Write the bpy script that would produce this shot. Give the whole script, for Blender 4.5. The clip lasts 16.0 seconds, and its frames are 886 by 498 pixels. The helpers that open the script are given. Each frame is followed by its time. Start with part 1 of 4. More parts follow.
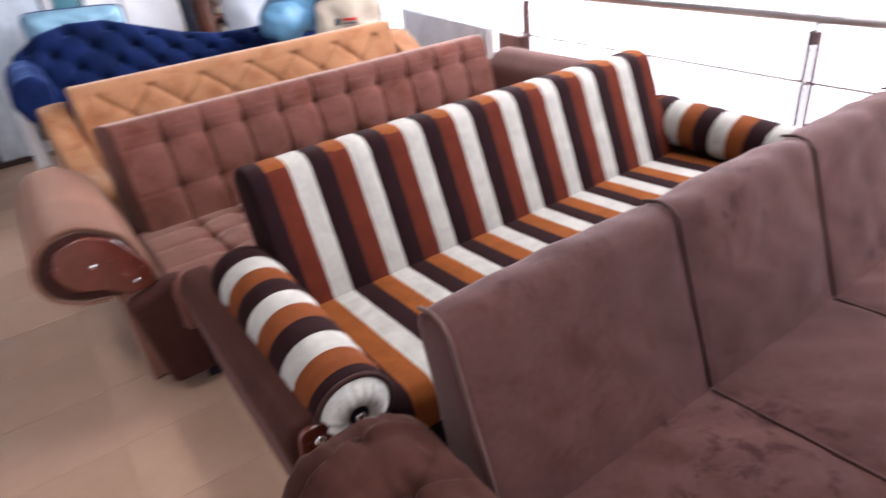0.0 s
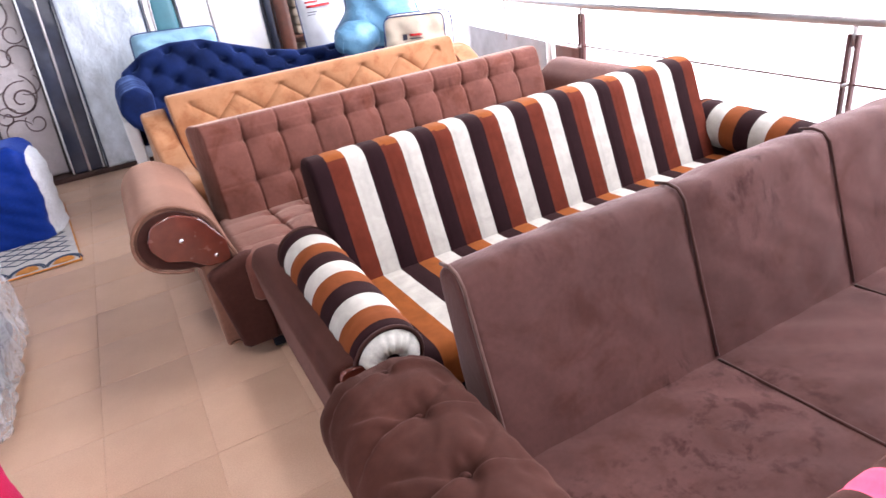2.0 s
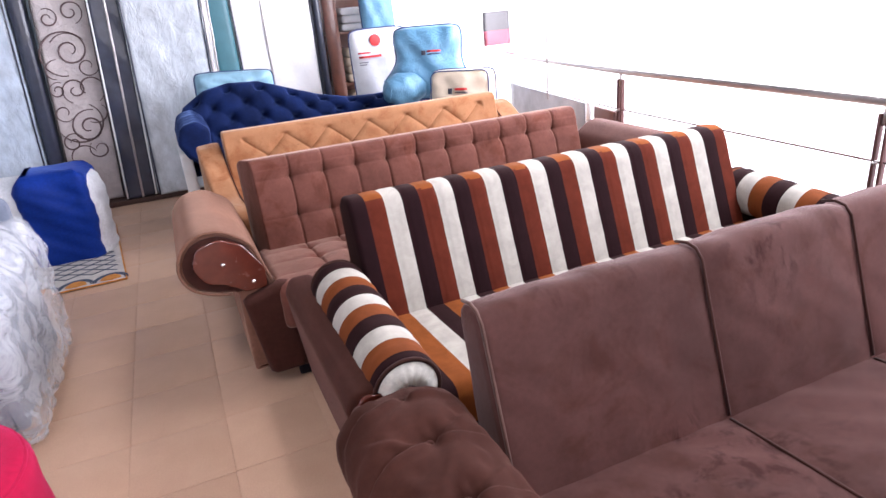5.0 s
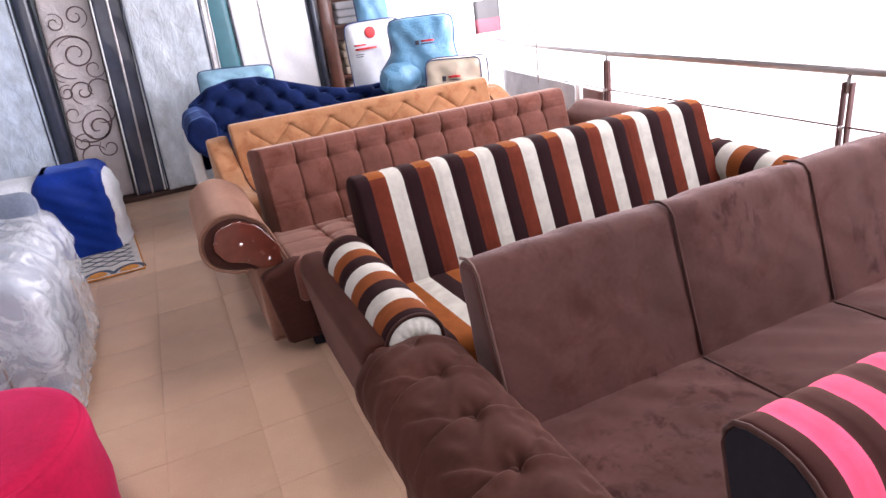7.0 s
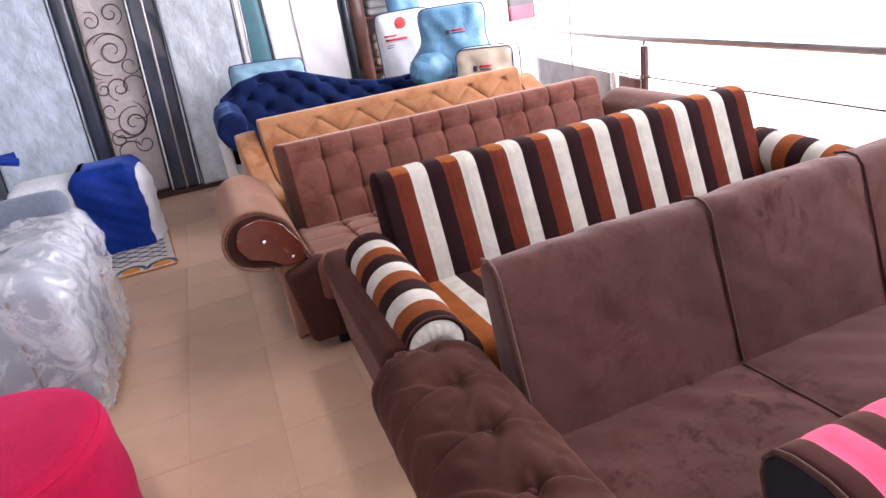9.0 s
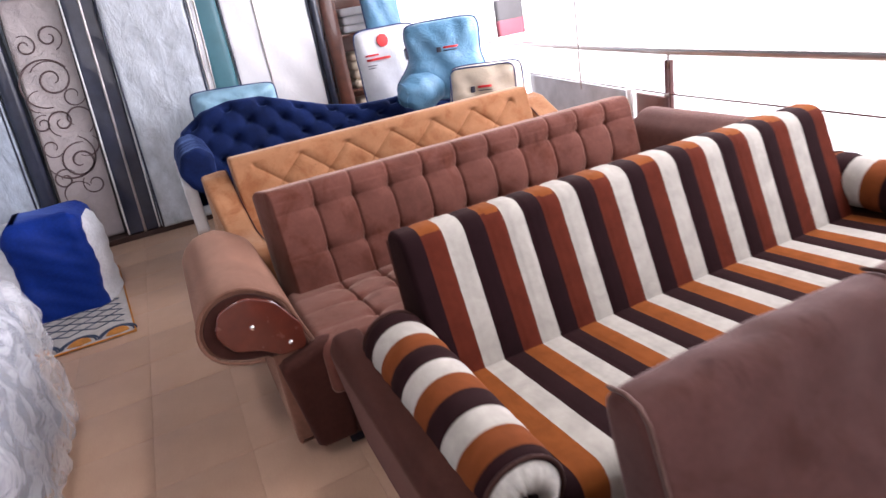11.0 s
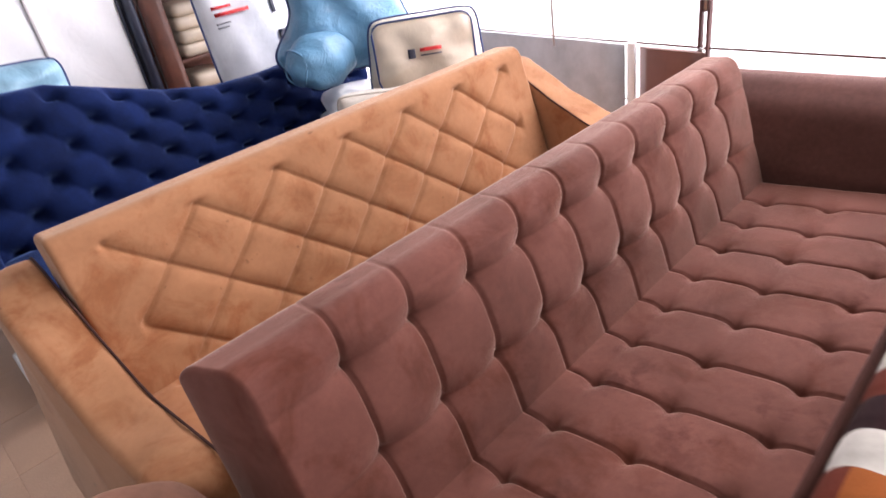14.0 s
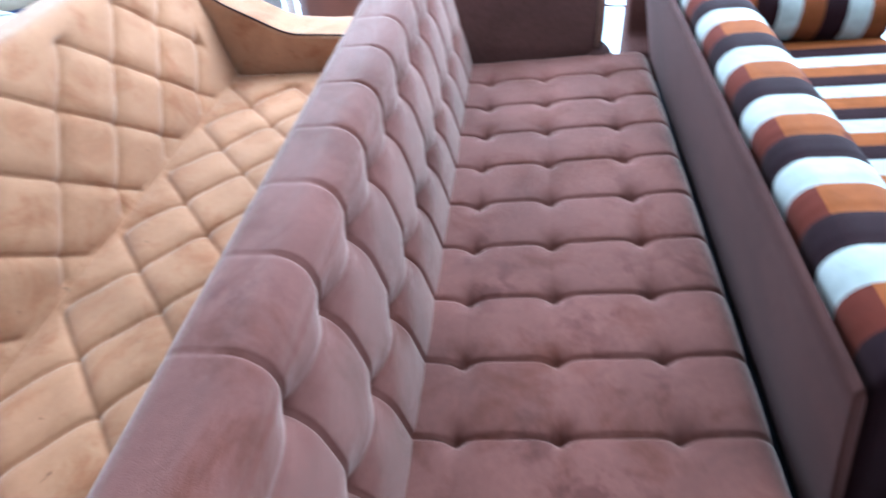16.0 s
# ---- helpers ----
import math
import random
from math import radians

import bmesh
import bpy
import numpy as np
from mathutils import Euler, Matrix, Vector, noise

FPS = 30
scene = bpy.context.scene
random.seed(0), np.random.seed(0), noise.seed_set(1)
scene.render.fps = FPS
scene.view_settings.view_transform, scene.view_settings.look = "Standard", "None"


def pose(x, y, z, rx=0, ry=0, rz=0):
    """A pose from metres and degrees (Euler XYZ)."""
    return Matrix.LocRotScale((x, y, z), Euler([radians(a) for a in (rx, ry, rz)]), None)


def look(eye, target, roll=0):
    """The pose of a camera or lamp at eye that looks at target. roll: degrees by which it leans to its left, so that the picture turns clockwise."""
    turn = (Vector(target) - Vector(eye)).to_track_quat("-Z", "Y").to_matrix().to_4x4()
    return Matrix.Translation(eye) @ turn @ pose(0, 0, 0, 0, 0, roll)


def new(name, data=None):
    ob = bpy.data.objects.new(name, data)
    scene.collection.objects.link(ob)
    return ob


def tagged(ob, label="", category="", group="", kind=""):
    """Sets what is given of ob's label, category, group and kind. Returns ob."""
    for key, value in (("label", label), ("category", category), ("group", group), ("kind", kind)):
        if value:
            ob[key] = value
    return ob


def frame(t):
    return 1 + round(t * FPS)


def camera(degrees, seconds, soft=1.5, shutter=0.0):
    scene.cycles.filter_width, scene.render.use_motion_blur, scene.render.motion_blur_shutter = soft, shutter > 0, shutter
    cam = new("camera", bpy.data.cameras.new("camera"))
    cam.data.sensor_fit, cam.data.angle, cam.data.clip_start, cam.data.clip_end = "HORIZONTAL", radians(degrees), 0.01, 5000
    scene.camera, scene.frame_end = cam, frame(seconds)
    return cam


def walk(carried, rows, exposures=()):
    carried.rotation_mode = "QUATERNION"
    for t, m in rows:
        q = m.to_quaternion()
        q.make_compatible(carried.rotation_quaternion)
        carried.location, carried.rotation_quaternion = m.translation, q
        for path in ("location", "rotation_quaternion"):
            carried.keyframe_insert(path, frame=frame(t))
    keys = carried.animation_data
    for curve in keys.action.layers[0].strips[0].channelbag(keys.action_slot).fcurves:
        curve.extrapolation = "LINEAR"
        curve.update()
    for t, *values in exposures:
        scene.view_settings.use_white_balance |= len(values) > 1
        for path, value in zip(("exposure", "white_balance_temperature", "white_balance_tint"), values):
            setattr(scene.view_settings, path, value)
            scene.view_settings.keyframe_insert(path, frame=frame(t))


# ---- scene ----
cam = camera(70.6, 16.0, 1.5, 0.5)
PATH = [
    (0, (-0.223, -2.828, 1.496), (0.7, -1.345, 0.522), -6.5),
    (0.5, (-0.199, -2.96, 1.488), (0.379, -1.301, 0.533), -9.3),
    (1, (-0.228, -3.042, 1.482), (0.513, -1.406, 0.601), -10.0),
    (1.5, (-0.259, -3.082, 1.479), (0.543, -1.494, 0.566), -8.9),
    (2, (-0.26, -3.106, 1.478), (0.486, -1.481, 0.583), -8.5),
    (2.5, (-0.247, -3.11, 1.47), (0.449, -1.463, 0.575), -8.2),
    (3, (-0.252, -3.122, 1.474), (0.412, -1.447, 0.607), -6.4),
    (3.5, (-0.246, -3.126, 1.47), (0.43, -1.45, 0.612), -5.7),
    (4, (-0.247, -3.132, 1.485), (0.463, -1.437, 0.696), -4.5),
    (4.2, (-0.234, -3.13, 1.483), (0.476, -1.421, 0.724), -4.6),
    (6.3, (-0.391, -3.412, 1.502), (0.247, -1.665, 0.766), -7.2),
    (6.5, (-0.381, -3.422, 1.503), (0.263, -1.681, 0.759), -7.9),
    (7, (-0.373, -3.417, 1.495), (0.312, -1.7, 0.732), -7.5),
    (7.5, (-0.39, -3.431, 1.509), (0.289, -1.713, 0.742), -7.7),
    (8, (-0.358, -3.407, 1.488), (0.315, -1.687, 0.719), -7.8),
    (8.5, (-0.323, -3.391, 1.494), (0.283, -1.652, 0.713), -8.7),
    (8.7, (-0.292, -3.379, 1.49), (0.27, -1.624, 0.714), -9.2),
    (10.8, (-0.313, -2.804, 1.475), (0.387, -1.094, 0.709), -8.9),
    (11, (-0.296, -2.679, 1.476), (0.387, -0.954, 0.73), -10.1),
    (11.5, (-0.288, -2.374, 1.512), (0.373, -0.646, 0.754), -10.1),
    (12, (-0.348, -2.029, 1.535), (0.45, -0.367, 0.761), -11.6),
    (12.5, (-0.339, -1.751, 1.511), (0.484, -0.127, 0.682), -11.3),
    (13, (-0.281, -1.411, 1.425), (0.521, 0.191, 0.532), -12.6),
    (13.5, (-0.254, -1.108, 1.466), (0.8, 0.35, 0.592), -13.1),
    (14, (-0.245, -0.915, 1.444), (0.903, 0.4, 0.468), -9.8),
    (14.5, (-0.152, -0.645, 1.419), (1.037, 0.594, 0.393), -6.9),
    (15, (-0.166, -0.475, 1.4), (1.194, 0.517, 0.32), -3.0),
    (15.3, (-0.232, -0.327, 1.402), (1.264, 0.231, 0.197), -2.6),
    (15.6, (-0.225, -0.36, 1.39), (1.29, 0.086, 0.163), -4.2),
    (16, (-0.245, -0.368, 1.389), (1.25, -0.156, 0.078), -3.3),
]
EXPO = [(0.0, -0.42, 6150, 18), (1.0, 0.04, 6200, 19), (2.5, 0.13, 6150, 20), (4.2, -0.08, 6100, 20), (6.3, -0.32, 6350, 22), (8.7, -0.36, 6400, 23), (12.0, -0.6, 6450, 22), (12.6, -0.6, 6650, 24), (13.0, -0.38, 6700, 24), (13.5, -0.48, 7150, 26), (14.5, -0.38, 5500, 15), (15.0, -0.27, 5000, 9), (15.5, -0.22, 4350, -5), (16.0, 0.28, 4300, -7)]
walk(cam, [(t, look(eye, target, roll)) for t, eye, target, roll in PATH], EXPO)

# ---- light ----
world = bpy.data.worlds.new("sky")
scene.world = world
world.use_nodes = True
_n = world.node_tree.nodes
_sky = _n.new("ShaderNodeTexSky")
_sky.sky_type = "NISHITA"
_sky.sun_disc = False
_sky.sun_elevation, _sky.sun_rotation = radians(55), radians(60)
world.node_tree.links.new(_sky.outputs[0], _n["Background"].inputs[0])
_n["Background"].inputs[1].default_value = 0.12


def area(name, m, w, h, watts, color):
    d = bpy.data.lights.new(name, "AREA")
    d.shape, d.size, d.size_y, d.energy, d.color = "RECTANGLE", w, h, watts, color
    ob = new(name, d)
    ob.matrix_world = m
    return ob


area("window_light", look((2.95, -1.9, 2.0), (-0.6, -1.9, 0.2)), 8.0, 1.7, 515, (0.97, 0.98, 1.0))
# Light added for an unseen entrance behind the camera, brightens floor and fronts.
area("unseen_entrance_light", look((-0.9, -5.6, 2.1), (-1.0, 0.0, 0.3)), 2.9, 1.7, 58, (1.0, 0.97, 0.94))
# Unseen overhead lamps, added to brighten the floor and the seats.
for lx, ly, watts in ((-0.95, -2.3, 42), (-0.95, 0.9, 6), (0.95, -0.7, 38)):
    area("added_ceiling_lamp", look((lx, ly, 3.015), (lx, ly + 0.001, 0.0)), 0.26, 1.15, watts, (1.0, 0.96, 0.92))
area("back_window_light", look((2.9, 3.4, 1.9), (0.3, 0.0, 0.5)), 1.8, 1.6, 45, (0.97, 0.98, 1.0))


# ---- materials ----
def material(name):
    m = bpy.data.materials.new(name)
    m.use_nodes = True
    return m, m.node_tree.nodes, m.node_tree.links, m.node_tree.nodes["Principled BSDF"]


def noise_tex(nodes, links, scale, detail=4.0, rough=0.55, coord=None, distort=0.0):
    t = nodes.new("ShaderNodeTexNoise")
    t.inputs["Scale"].default_value, t.inputs["Detail"].default_value = scale, detail
    t.inputs["Roughness"].default_value, t.inputs["Distortion"].default_value = rough, distort
    if coord is not None:
        links.new(coord, t.inputs["Vector"])
    return t


def ramp(nodes, links, fac, stops, mode="LINEAR"):
    r = nodes.new("ShaderNodeValToRGB")
    r.color_ramp.interpolation = mode
    els = r.color_ramp.elements
    while len(els) < len(stops):
        els.new(0.5)
    for e, (p, c) in zip(els, stops):
        e.position, e.color = p, (*c, 1)
    links.new(fac, r.inputs[0])
    return r


def mix(nodes, links, kind, fac, a, b):
    m = nodes.new("ShaderNodeMix")
    m.data_type, m.blend_type = "RGBA", kind
    for sock, v in ((m.inputs[0], fac), (m.inputs[6], a), (m.inputs[7], b)):
        if isinstance(v, (int, float)):
            sock.default_value = v
        elif isinstance(v, tuple):
            sock.default_value = (*v, 1)
        else:
            links.new(v, sock)
    return m.outputs[2]


def math_node(nodes, links, op, a, b=0.0):
    m = nodes.new("ShaderNodeMath")
    m.operation = op
    for sock, v in zip(m.inputs, (a, b)):
        if isinstance(v, (int, float)):
            sock.default_value = v
        else:
            links.new(v, sock)
    return m.outputs[0]


def bump(nodes, links, bsdf, height, strength, dist):
    b = nodes.new("ShaderNodeBump")
    b.inputs["Strength"].default_value, b.inputs["Distance"].default_value = strength, dist
    links.new(height, b.inputs["Height"])
    links.new(b.outputs[0], bsdf.inputs["Normal"])


def obj_coord(nodes):
    return nodes.new("ShaderNodeTexCoord").outputs["Object"]


def fabric(name, color, sheen=0.5, nap=0.25, patch=3.0, rough=0.85, tint=None, weave=700, smudge=0.0, spots=0.0, grain=0.7, streak=0.0, brush=0.0):
    m, n, l, p = material(name)
    c = obj_coord(n)
    big = noise_tex(n, l, patch, 5, 0.6, c, 0.6)
    fine = noise_tex(n, l, 60, 4, 0.6, c)
    dark = tuple(v * (1 - nap) for v in color)
    light = tuple(min(1, v * (1 + nap)) for v in color)
    col = ramp(n, l, big.outputs[0], [(0.34, dark), (0.66, light)]).outputs[0]
    g = ramp(n, l, fine.outputs[0], [(0.3, (0.8, 0.8, 0.8)), (0.7, (1.15, 1.15, 1.15))]).outputs[0]
    col = mix(n, l, "MULTIPLY", grain, col, g)
    if smudge:
        s = noise_tex(n, l, 6.5, 5 + 2 * streak, 0.6 + 0.1 * streak, c, 0.25 + 0.8 * streak)
        k = ramp(n, l, s.outputs[0], [(0.50, (1, 1, 1)), (0.66, (1 - smudge * 0.65, 1 - smudge, 1 - smudge * 1.25))]).outputs[0]
        col = mix(n, l, "MULTIPLY", 1.0, col, k)
    if spots:
        s = noise_tex(n, l, 26, 3, 0.5, c, 0.3)
        k = ramp(n, l, s.outputs[0], [(0.70, (1, 1, 1)), (0.76, (1 - spots,) * 3)]).outputs[0]
        col = mix(n, l, "MULTIPLY", 1.0, col, k)
    if brush:
        mp = n.new("ShaderNodeMapping")
        mp.inputs["Rotation"].default_value, mp.inputs["Scale"].default_value = (0, 0.5, 0), (1, 1, 0.35)
        l.new(c, mp.inputs["Vector"])
        s = noise_tex(n, l, 12, 6, 0.68, mp.outputs[0], 0.3)
        where = noise_tex(n, l, 2.3, 2, 0.5, c)
        k = math_node(n, l, "MULTIPLY", ramp(n, l, s.outputs[0], [(0.52, (0, 0, 0)), (0.62, (1, 1, 1))]).outputs[0], ramp(n, l, where.outputs[0], [(0.50, (0, 0, 0)), (0.62, (1, 1, 1))]).outputs[0])
        col = mix(n, l, "MULTIPLY", k, col, (1 - brush * 0.8, 1 - brush, 1 - brush))
    l.new(col, p.inputs["Base Color"])
    p.inputs["Roughness"].default_value = rough
    p.inputs["Specular IOR Level"].default_value = 0.1
    p.inputs["Sheen Weight"].default_value = sheen
    p.inputs["Sheen Roughness"].default_value = 0.36
    p.inputs["Sheen Tint"].default_value = (*(tint or tuple(min(1, 0.35 + v) for v in color)), 1)
    w = noise_tex(n, l, weave, 2, 0.5, c)
    bump(n, l, p, w.outputs[0], 0.35, 0.002)
    return m


def striped(name, axis, start, width, colors, sheen=0.35):
    """Woven or sewn stripes of equal width along one axis."""
    m, n, l, p = material(name)
    c = obj_coord(n)
    sep = n.new("ShaderNodeSeparateXYZ")
    l.new(c, sep.inputs[0])
    wob = noise_tex(n, l, 9, 3, 0.5, c)
    w = math_node(n, l, "MULTIPLY", math_node(n, l, "SUBTRACT", wob.outputs[0], 0.5), 0.005)
    s = math_node(n, l, "ADD", sep.outputs["XYZ".index(axis)], w)
    s = math_node(n, l, "FRACT", math_node(n, l, "DIVIDE", math_node(n, l, "SUBTRACT", s, start - width * len(colors) * 40), width * len(colors)))
    col = ramp(n, l, s, [(i / len(colors), q) for i, q in enumerate(colors)], "CONSTANT").outputs[0]
    nap = noise_tex(n, l, 14, 6, 0.65, c, 0.4)
    g = ramp(n, l, nap.outputs[0], [(0.3, (0.72, 0.72, 0.72)), (0.7, (1.12, 1.12, 1.12))]).outputs[0]
    l.new(mix(n, l, "MULTIPLY", 0.8, col, g), p.inputs["Base Color"])
    p.inputs["Roughness"].default_value = 0.9
    p.inputs["Specular IOR Level"].default_value = 0.06
    p.inputs["Sheen Weight"].default_value = sheen
    p.inputs["Sheen Roughness"].default_value = 0.5
    p.inputs["Sheen Tint"].default_value = (0.7, 0.4, 0.3, 1)
    f = noise_tex(n, l, 420, 3, 0.6, c)
    bump(n, l, p, f.outputs[0], 0.25, 0.002)
    return m


def plain(name, color, rough=0.5, metal=0.0, vary=0.12, scale=8.0, coat=0.0, bumpy=0.0, bscale=60, bdist=0.01, tall=1.0):
    m, n, l, p = material(name)
    c = obj_coord(n)
    if tall != 1.0:
        mp = n.new("ShaderNodeMapping")
        mp.inputs["Scale"].default_value = (1, 1, tall)
        l.new(c, mp.inputs["Vector"])
        c = mp.outputs[0]
    t = noise_tex(n, l, scale, 6, 0.6, c)
    a, b = tuple(v * (1 - vary) for v in color), tuple(min(1, v * (1 + vary)) for v in color)
    l.new(ramp(n, l, t.outputs[0], [(0.3, a), (0.7, b)]).outputs[0], p.inputs["Base Color"])
    r = noise_tex(n, l, scale * 3, 4, 0.6, c)
    mr = n.new("ShaderNodeMapRange")
    mr.inputs["To Min"].default_value, mr.inputs["To Max"].default_value = max(0.02, rough - 0.08), min(1, rough + 0.08)
    l.new(r.outputs[0], mr.inputs["Value"])
    l.new(mr.outputs[0], p.inputs["Roughness"])
    p.inputs["Metallic"].default_value, p.inputs["Coat Weight"].default_value = metal, coat
    if bumpy:
        t2 = noise_tex(n, l, bscale, 5, 0.6, c, 0.5)
        bump(n, l, p, t2.outputs[0], bumpy, bdist)
    return m


def film(name, tint, alpha, rough=0.12, crinkle=0.7, scale=16):
    """Thin clear plastic wrap: mostly see-through, with glossy wrinkles."""
    m, n, l, p = material(name)
    c = obj_coord(n)
    tr = n.new("ShaderNodeBsdfTransparent")
    go = n.new("ShaderNodeBsdfGlossy")
    gl = n.new("ShaderNodeMixShader")
    go.inputs["Color"].default_value = (*tint, 1)
    go.inputs["Roughness"].default_value = rough
    t = noise_tex(n, l, scale, 5, 0.65, c, 1.6)
    bu = n.new("ShaderNodeBump")
    bu.inputs["Strength"].default_value, bu.inputs["Distance"].default_value = crinkle, 0.03
    l.new(t.outputs[0], bu.inputs["Height"])
    l.new(bu.outputs[0], go.inputs["Normal"])
    f = ramp(n, l, t.outputs[0], [(0.34, (alpha * 0.7,) * 3), (0.50, (alpha * 1.1,) * 3), (0.58, (alpha * 1.7,) * 3), (0.66, (alpha * 1.25,) * 3), (0.78, (alpha * 2.0,) * 3)])
    l.new(f.outputs[0], gl.inputs[0])
    l.new(tr.outputs[0], gl.inputs[1])
    di = n.new("ShaderNodeBsdfDiffuse")
    di.inputs["Color"].default_value = (*tint, 1)
    milk = n.new("ShaderNodeMixShader")
    milk.inputs[0].default_value = 0.78
    l.new(go.outputs[0], milk.inputs[1])
    l.new(di.outputs[0], milk.inputs[2])
    l.new(milk.outputs[0], gl.inputs[2])
    l.new(gl.outputs[0], n["Material Output"].inputs[0])
    n.remove(p)
    return m


def glow(name, color, strength):
    m, n, l, p = material(name)
    p.inputs["Base Color"].default_value = (0.8, 0.8, 0.8, 1)
    p.inputs["Emission Color"].default_value = (*color, 1)
    p.inputs["Emission Strength"].default_value = strength
    return m


def tile_material():
    m, n, l, p = material("floor tile")
    c = n.new("ShaderNodeTexCoord").outputs["Object"]
    rnd = n.new("ShaderNodeObjectInfo").outputs["Random"]
    t = noise_tex(n, l, 5, 6, 0.65, c, 0.5)
    col = ramp(n, l, t.outputs[0], [(0.3, (0.52, 0.335, 0.228)), (0.7, (0.58, 0.382, 0.266))]).outputs[0]
    sp = noise_tex(n, l, 220, 2, 0.5, c)
    col = mix(n, l, "MULTIPLY", 0.5, col, ramp(n, l, sp.outputs[0], [(0.35, (0.82, 0.8, 0.78)), (0.6, (1.05, 1.05, 1.05))]).outputs[0])
    v = n.new("ShaderNodeMapRange")
    v.inputs["To Min"].default_value, v.inputs["To Max"].default_value = 0.975, 1.025
    l.new(rnd, v.inputs["Value"])
    hsv = n.new("ShaderNodeHueSaturation")
    l.new(col, hsv.inputs["Color"])
    l.new(v.outputs[0], hsv.inputs["Value"])
    l.new(hsv.outputs[0], p.inputs["Base Color"])
    s = noise_tex(n, l, 3.5, 5, 0.6, c)
    r = n.new("ShaderNodeMapRange")
    r.inputs["To Min"].default_value, r.inputs["To Max"].default_value = 0.28, 0.5
    l.new(s.outputs[0], r.inputs["Value"])
    l.new(r.outputs[0], p.inputs["Roughness"])
    bump(n, l, p, t.outputs[0], 0.05, 0.01)
    return m


BROWN = (0.124, 0.0465, 0.0345)
M_BROWN = fabric("brown tufted velvet", BROWN, 0.44, 0.25, 2.6, tint=(0.95, 0.72, 0.60), smudge=0.38, grain=0.45, streak=0.45, brush=0.42)
M_DARKARM = fabric("dark red-brown velvet", (0.050, 0.0175, 0.013), 0.2, 0.2, 3.0, tint=(0.6, 0.36, 0.32))
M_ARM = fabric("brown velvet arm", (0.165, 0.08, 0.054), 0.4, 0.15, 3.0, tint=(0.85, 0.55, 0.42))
# Darker copy of the arm velvet: the far arm's shade put into the colour.
M_ARM_SHADED = fabric("shaded brown velvet arm", (0.082, 0.035, 0.028), 0.42, 0.15, 3.0, tint=(0.8, 0.56, 0.5))
M_BASE = fabric("dark brown base cloth", (0.034, 0.012, 0.009), 0.15, 0.2, 4.0)
M_TAUPE = fabric("taupe suede velvet", (0.070, 0.0305, 0.026), 0.34, 0.26, 1.6, tint=(0.70, 0.55, 0.54), smudge=0.30, grain=0.45, streak=0.35, brush=0.62)
M_TAUPE_ARM = fabric("taupe brown velvet arm", (0.045, 0.0150, 0.0105), 0.12, 0.2, 3.0, tint=(0.62, 0.38, 0.30))
M_MUSTARD = fabric("mustard velvet", (0.33, 0.155, 0.076), 0.34, 0.14, 2.2, tint=(1.0, 0.86, 0.72), smudge=0.35, spots=0.42, grain=0.3, streak=0.35)
M_NAVY = fabric("navy blue velvet", (0.0055, 0.0135, 0.062), 0.45, 0.3, 5.0, tint=(0.22, 0.36, 0.8))
M_GREY = fabric("slate grey velvet", (0.13, 0.15, 0.20), 0.5, 0.15, 3.0)
M_PINK = fabric("magenta pink cloth", (0.31, 0.005, 0.034), 0.5, 0.12, 3.0, tint=(1.0, 0.15, 0.4))
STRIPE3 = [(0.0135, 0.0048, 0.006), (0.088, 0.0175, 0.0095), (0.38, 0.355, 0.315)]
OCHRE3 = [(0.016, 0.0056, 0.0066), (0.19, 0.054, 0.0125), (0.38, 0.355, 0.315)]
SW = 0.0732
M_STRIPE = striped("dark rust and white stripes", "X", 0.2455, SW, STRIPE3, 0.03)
# Lit copy of the stripes: brighter ochre stands for light on up-facing cloth.
M_STRIPE_LIT = striped("lit stripes in dark brown, ochre and white", "X", 0.2455, SW, OCHRE3, 0.03)
M_BOLSTER = striped("bolster stripes", "Y", -1.78, 0.080, [OCHRE3[0], (0.155, 0.042, 0.0125), OCHRE3[2]], 0.03)
M_PINKSTRIPE = striped("pink and brown stripes", "X", 0.345, 0.064, [(0.036, 0.010, 0.009), (0.72, 0.085, 0.17)], 0.2)
M_BLACK = fabric("black lining cloth", (0.014, 0.012, 0.016), 0.1, 0.2, 4.0)
M_PIPING = fabric("dark brown piping", (0.05, 0.022, 0.018), 0.2, 0.1, 6.0)
M_PIPING_LIGHT = fabric("taupe piping", (0.105, 0.058, 0.048), 0.3, 0.1, 6.0)
M_PLATE = plain("varnished mahogany", (0.085, 0.017, 0.010), 0.25, 0, 0.25, 12, 0.5)
M_CHROME = plain("bright metal", (0.75, 0.74, 0.72), 0.18, 1.0, 0.05)
M_STEEL = plain("brushed steel", (0.5, 0.46, 0.45), 0.35, 1.0, 0.1)
M_POSTPAINT = plain("dark red painted steel", (0.11, 0.045, 0.04), 0.45, 0.2, 0.2)
M_WHITECLOTH = fabric("off-white cloth", (0.62, 0.60, 0.54), 0.3, 0.1, 8.0)
M_FOAMWHITE = plain("white painted wood", (0.72, 0.71, 0.70), 0.5, 0, 0.06)
M_WALL = plain("pale blue-grey wall paint", (0.46, 0.51, 0.56), 0.7, 0, 0.06, 2.0, 0, 0.08, 120)
M_CEIL = plain("white ceiling paint", (0.78, 0.78, 0.76), 0.8, 0, 0.04)
M_GROUT = plain("tile grout", (0.50, 0.325, 0.228), 0.9, 0, 0.2, 30)
M_TILE = tile_material()
M_MATT_SILVER = plain("white quilted mattress cloth", (0.52, 0.57, 0.62), 0.28, 0, 0.24, 8, 0.6, 0.7, 9, 0.03, 0.6)
M_MATT_WHITE = plain("white mattress cloth", (0.86, 0.86, 0.87), 0.40, 0, 0.03, 5, 0.3, 0.35, 9, 0.012)
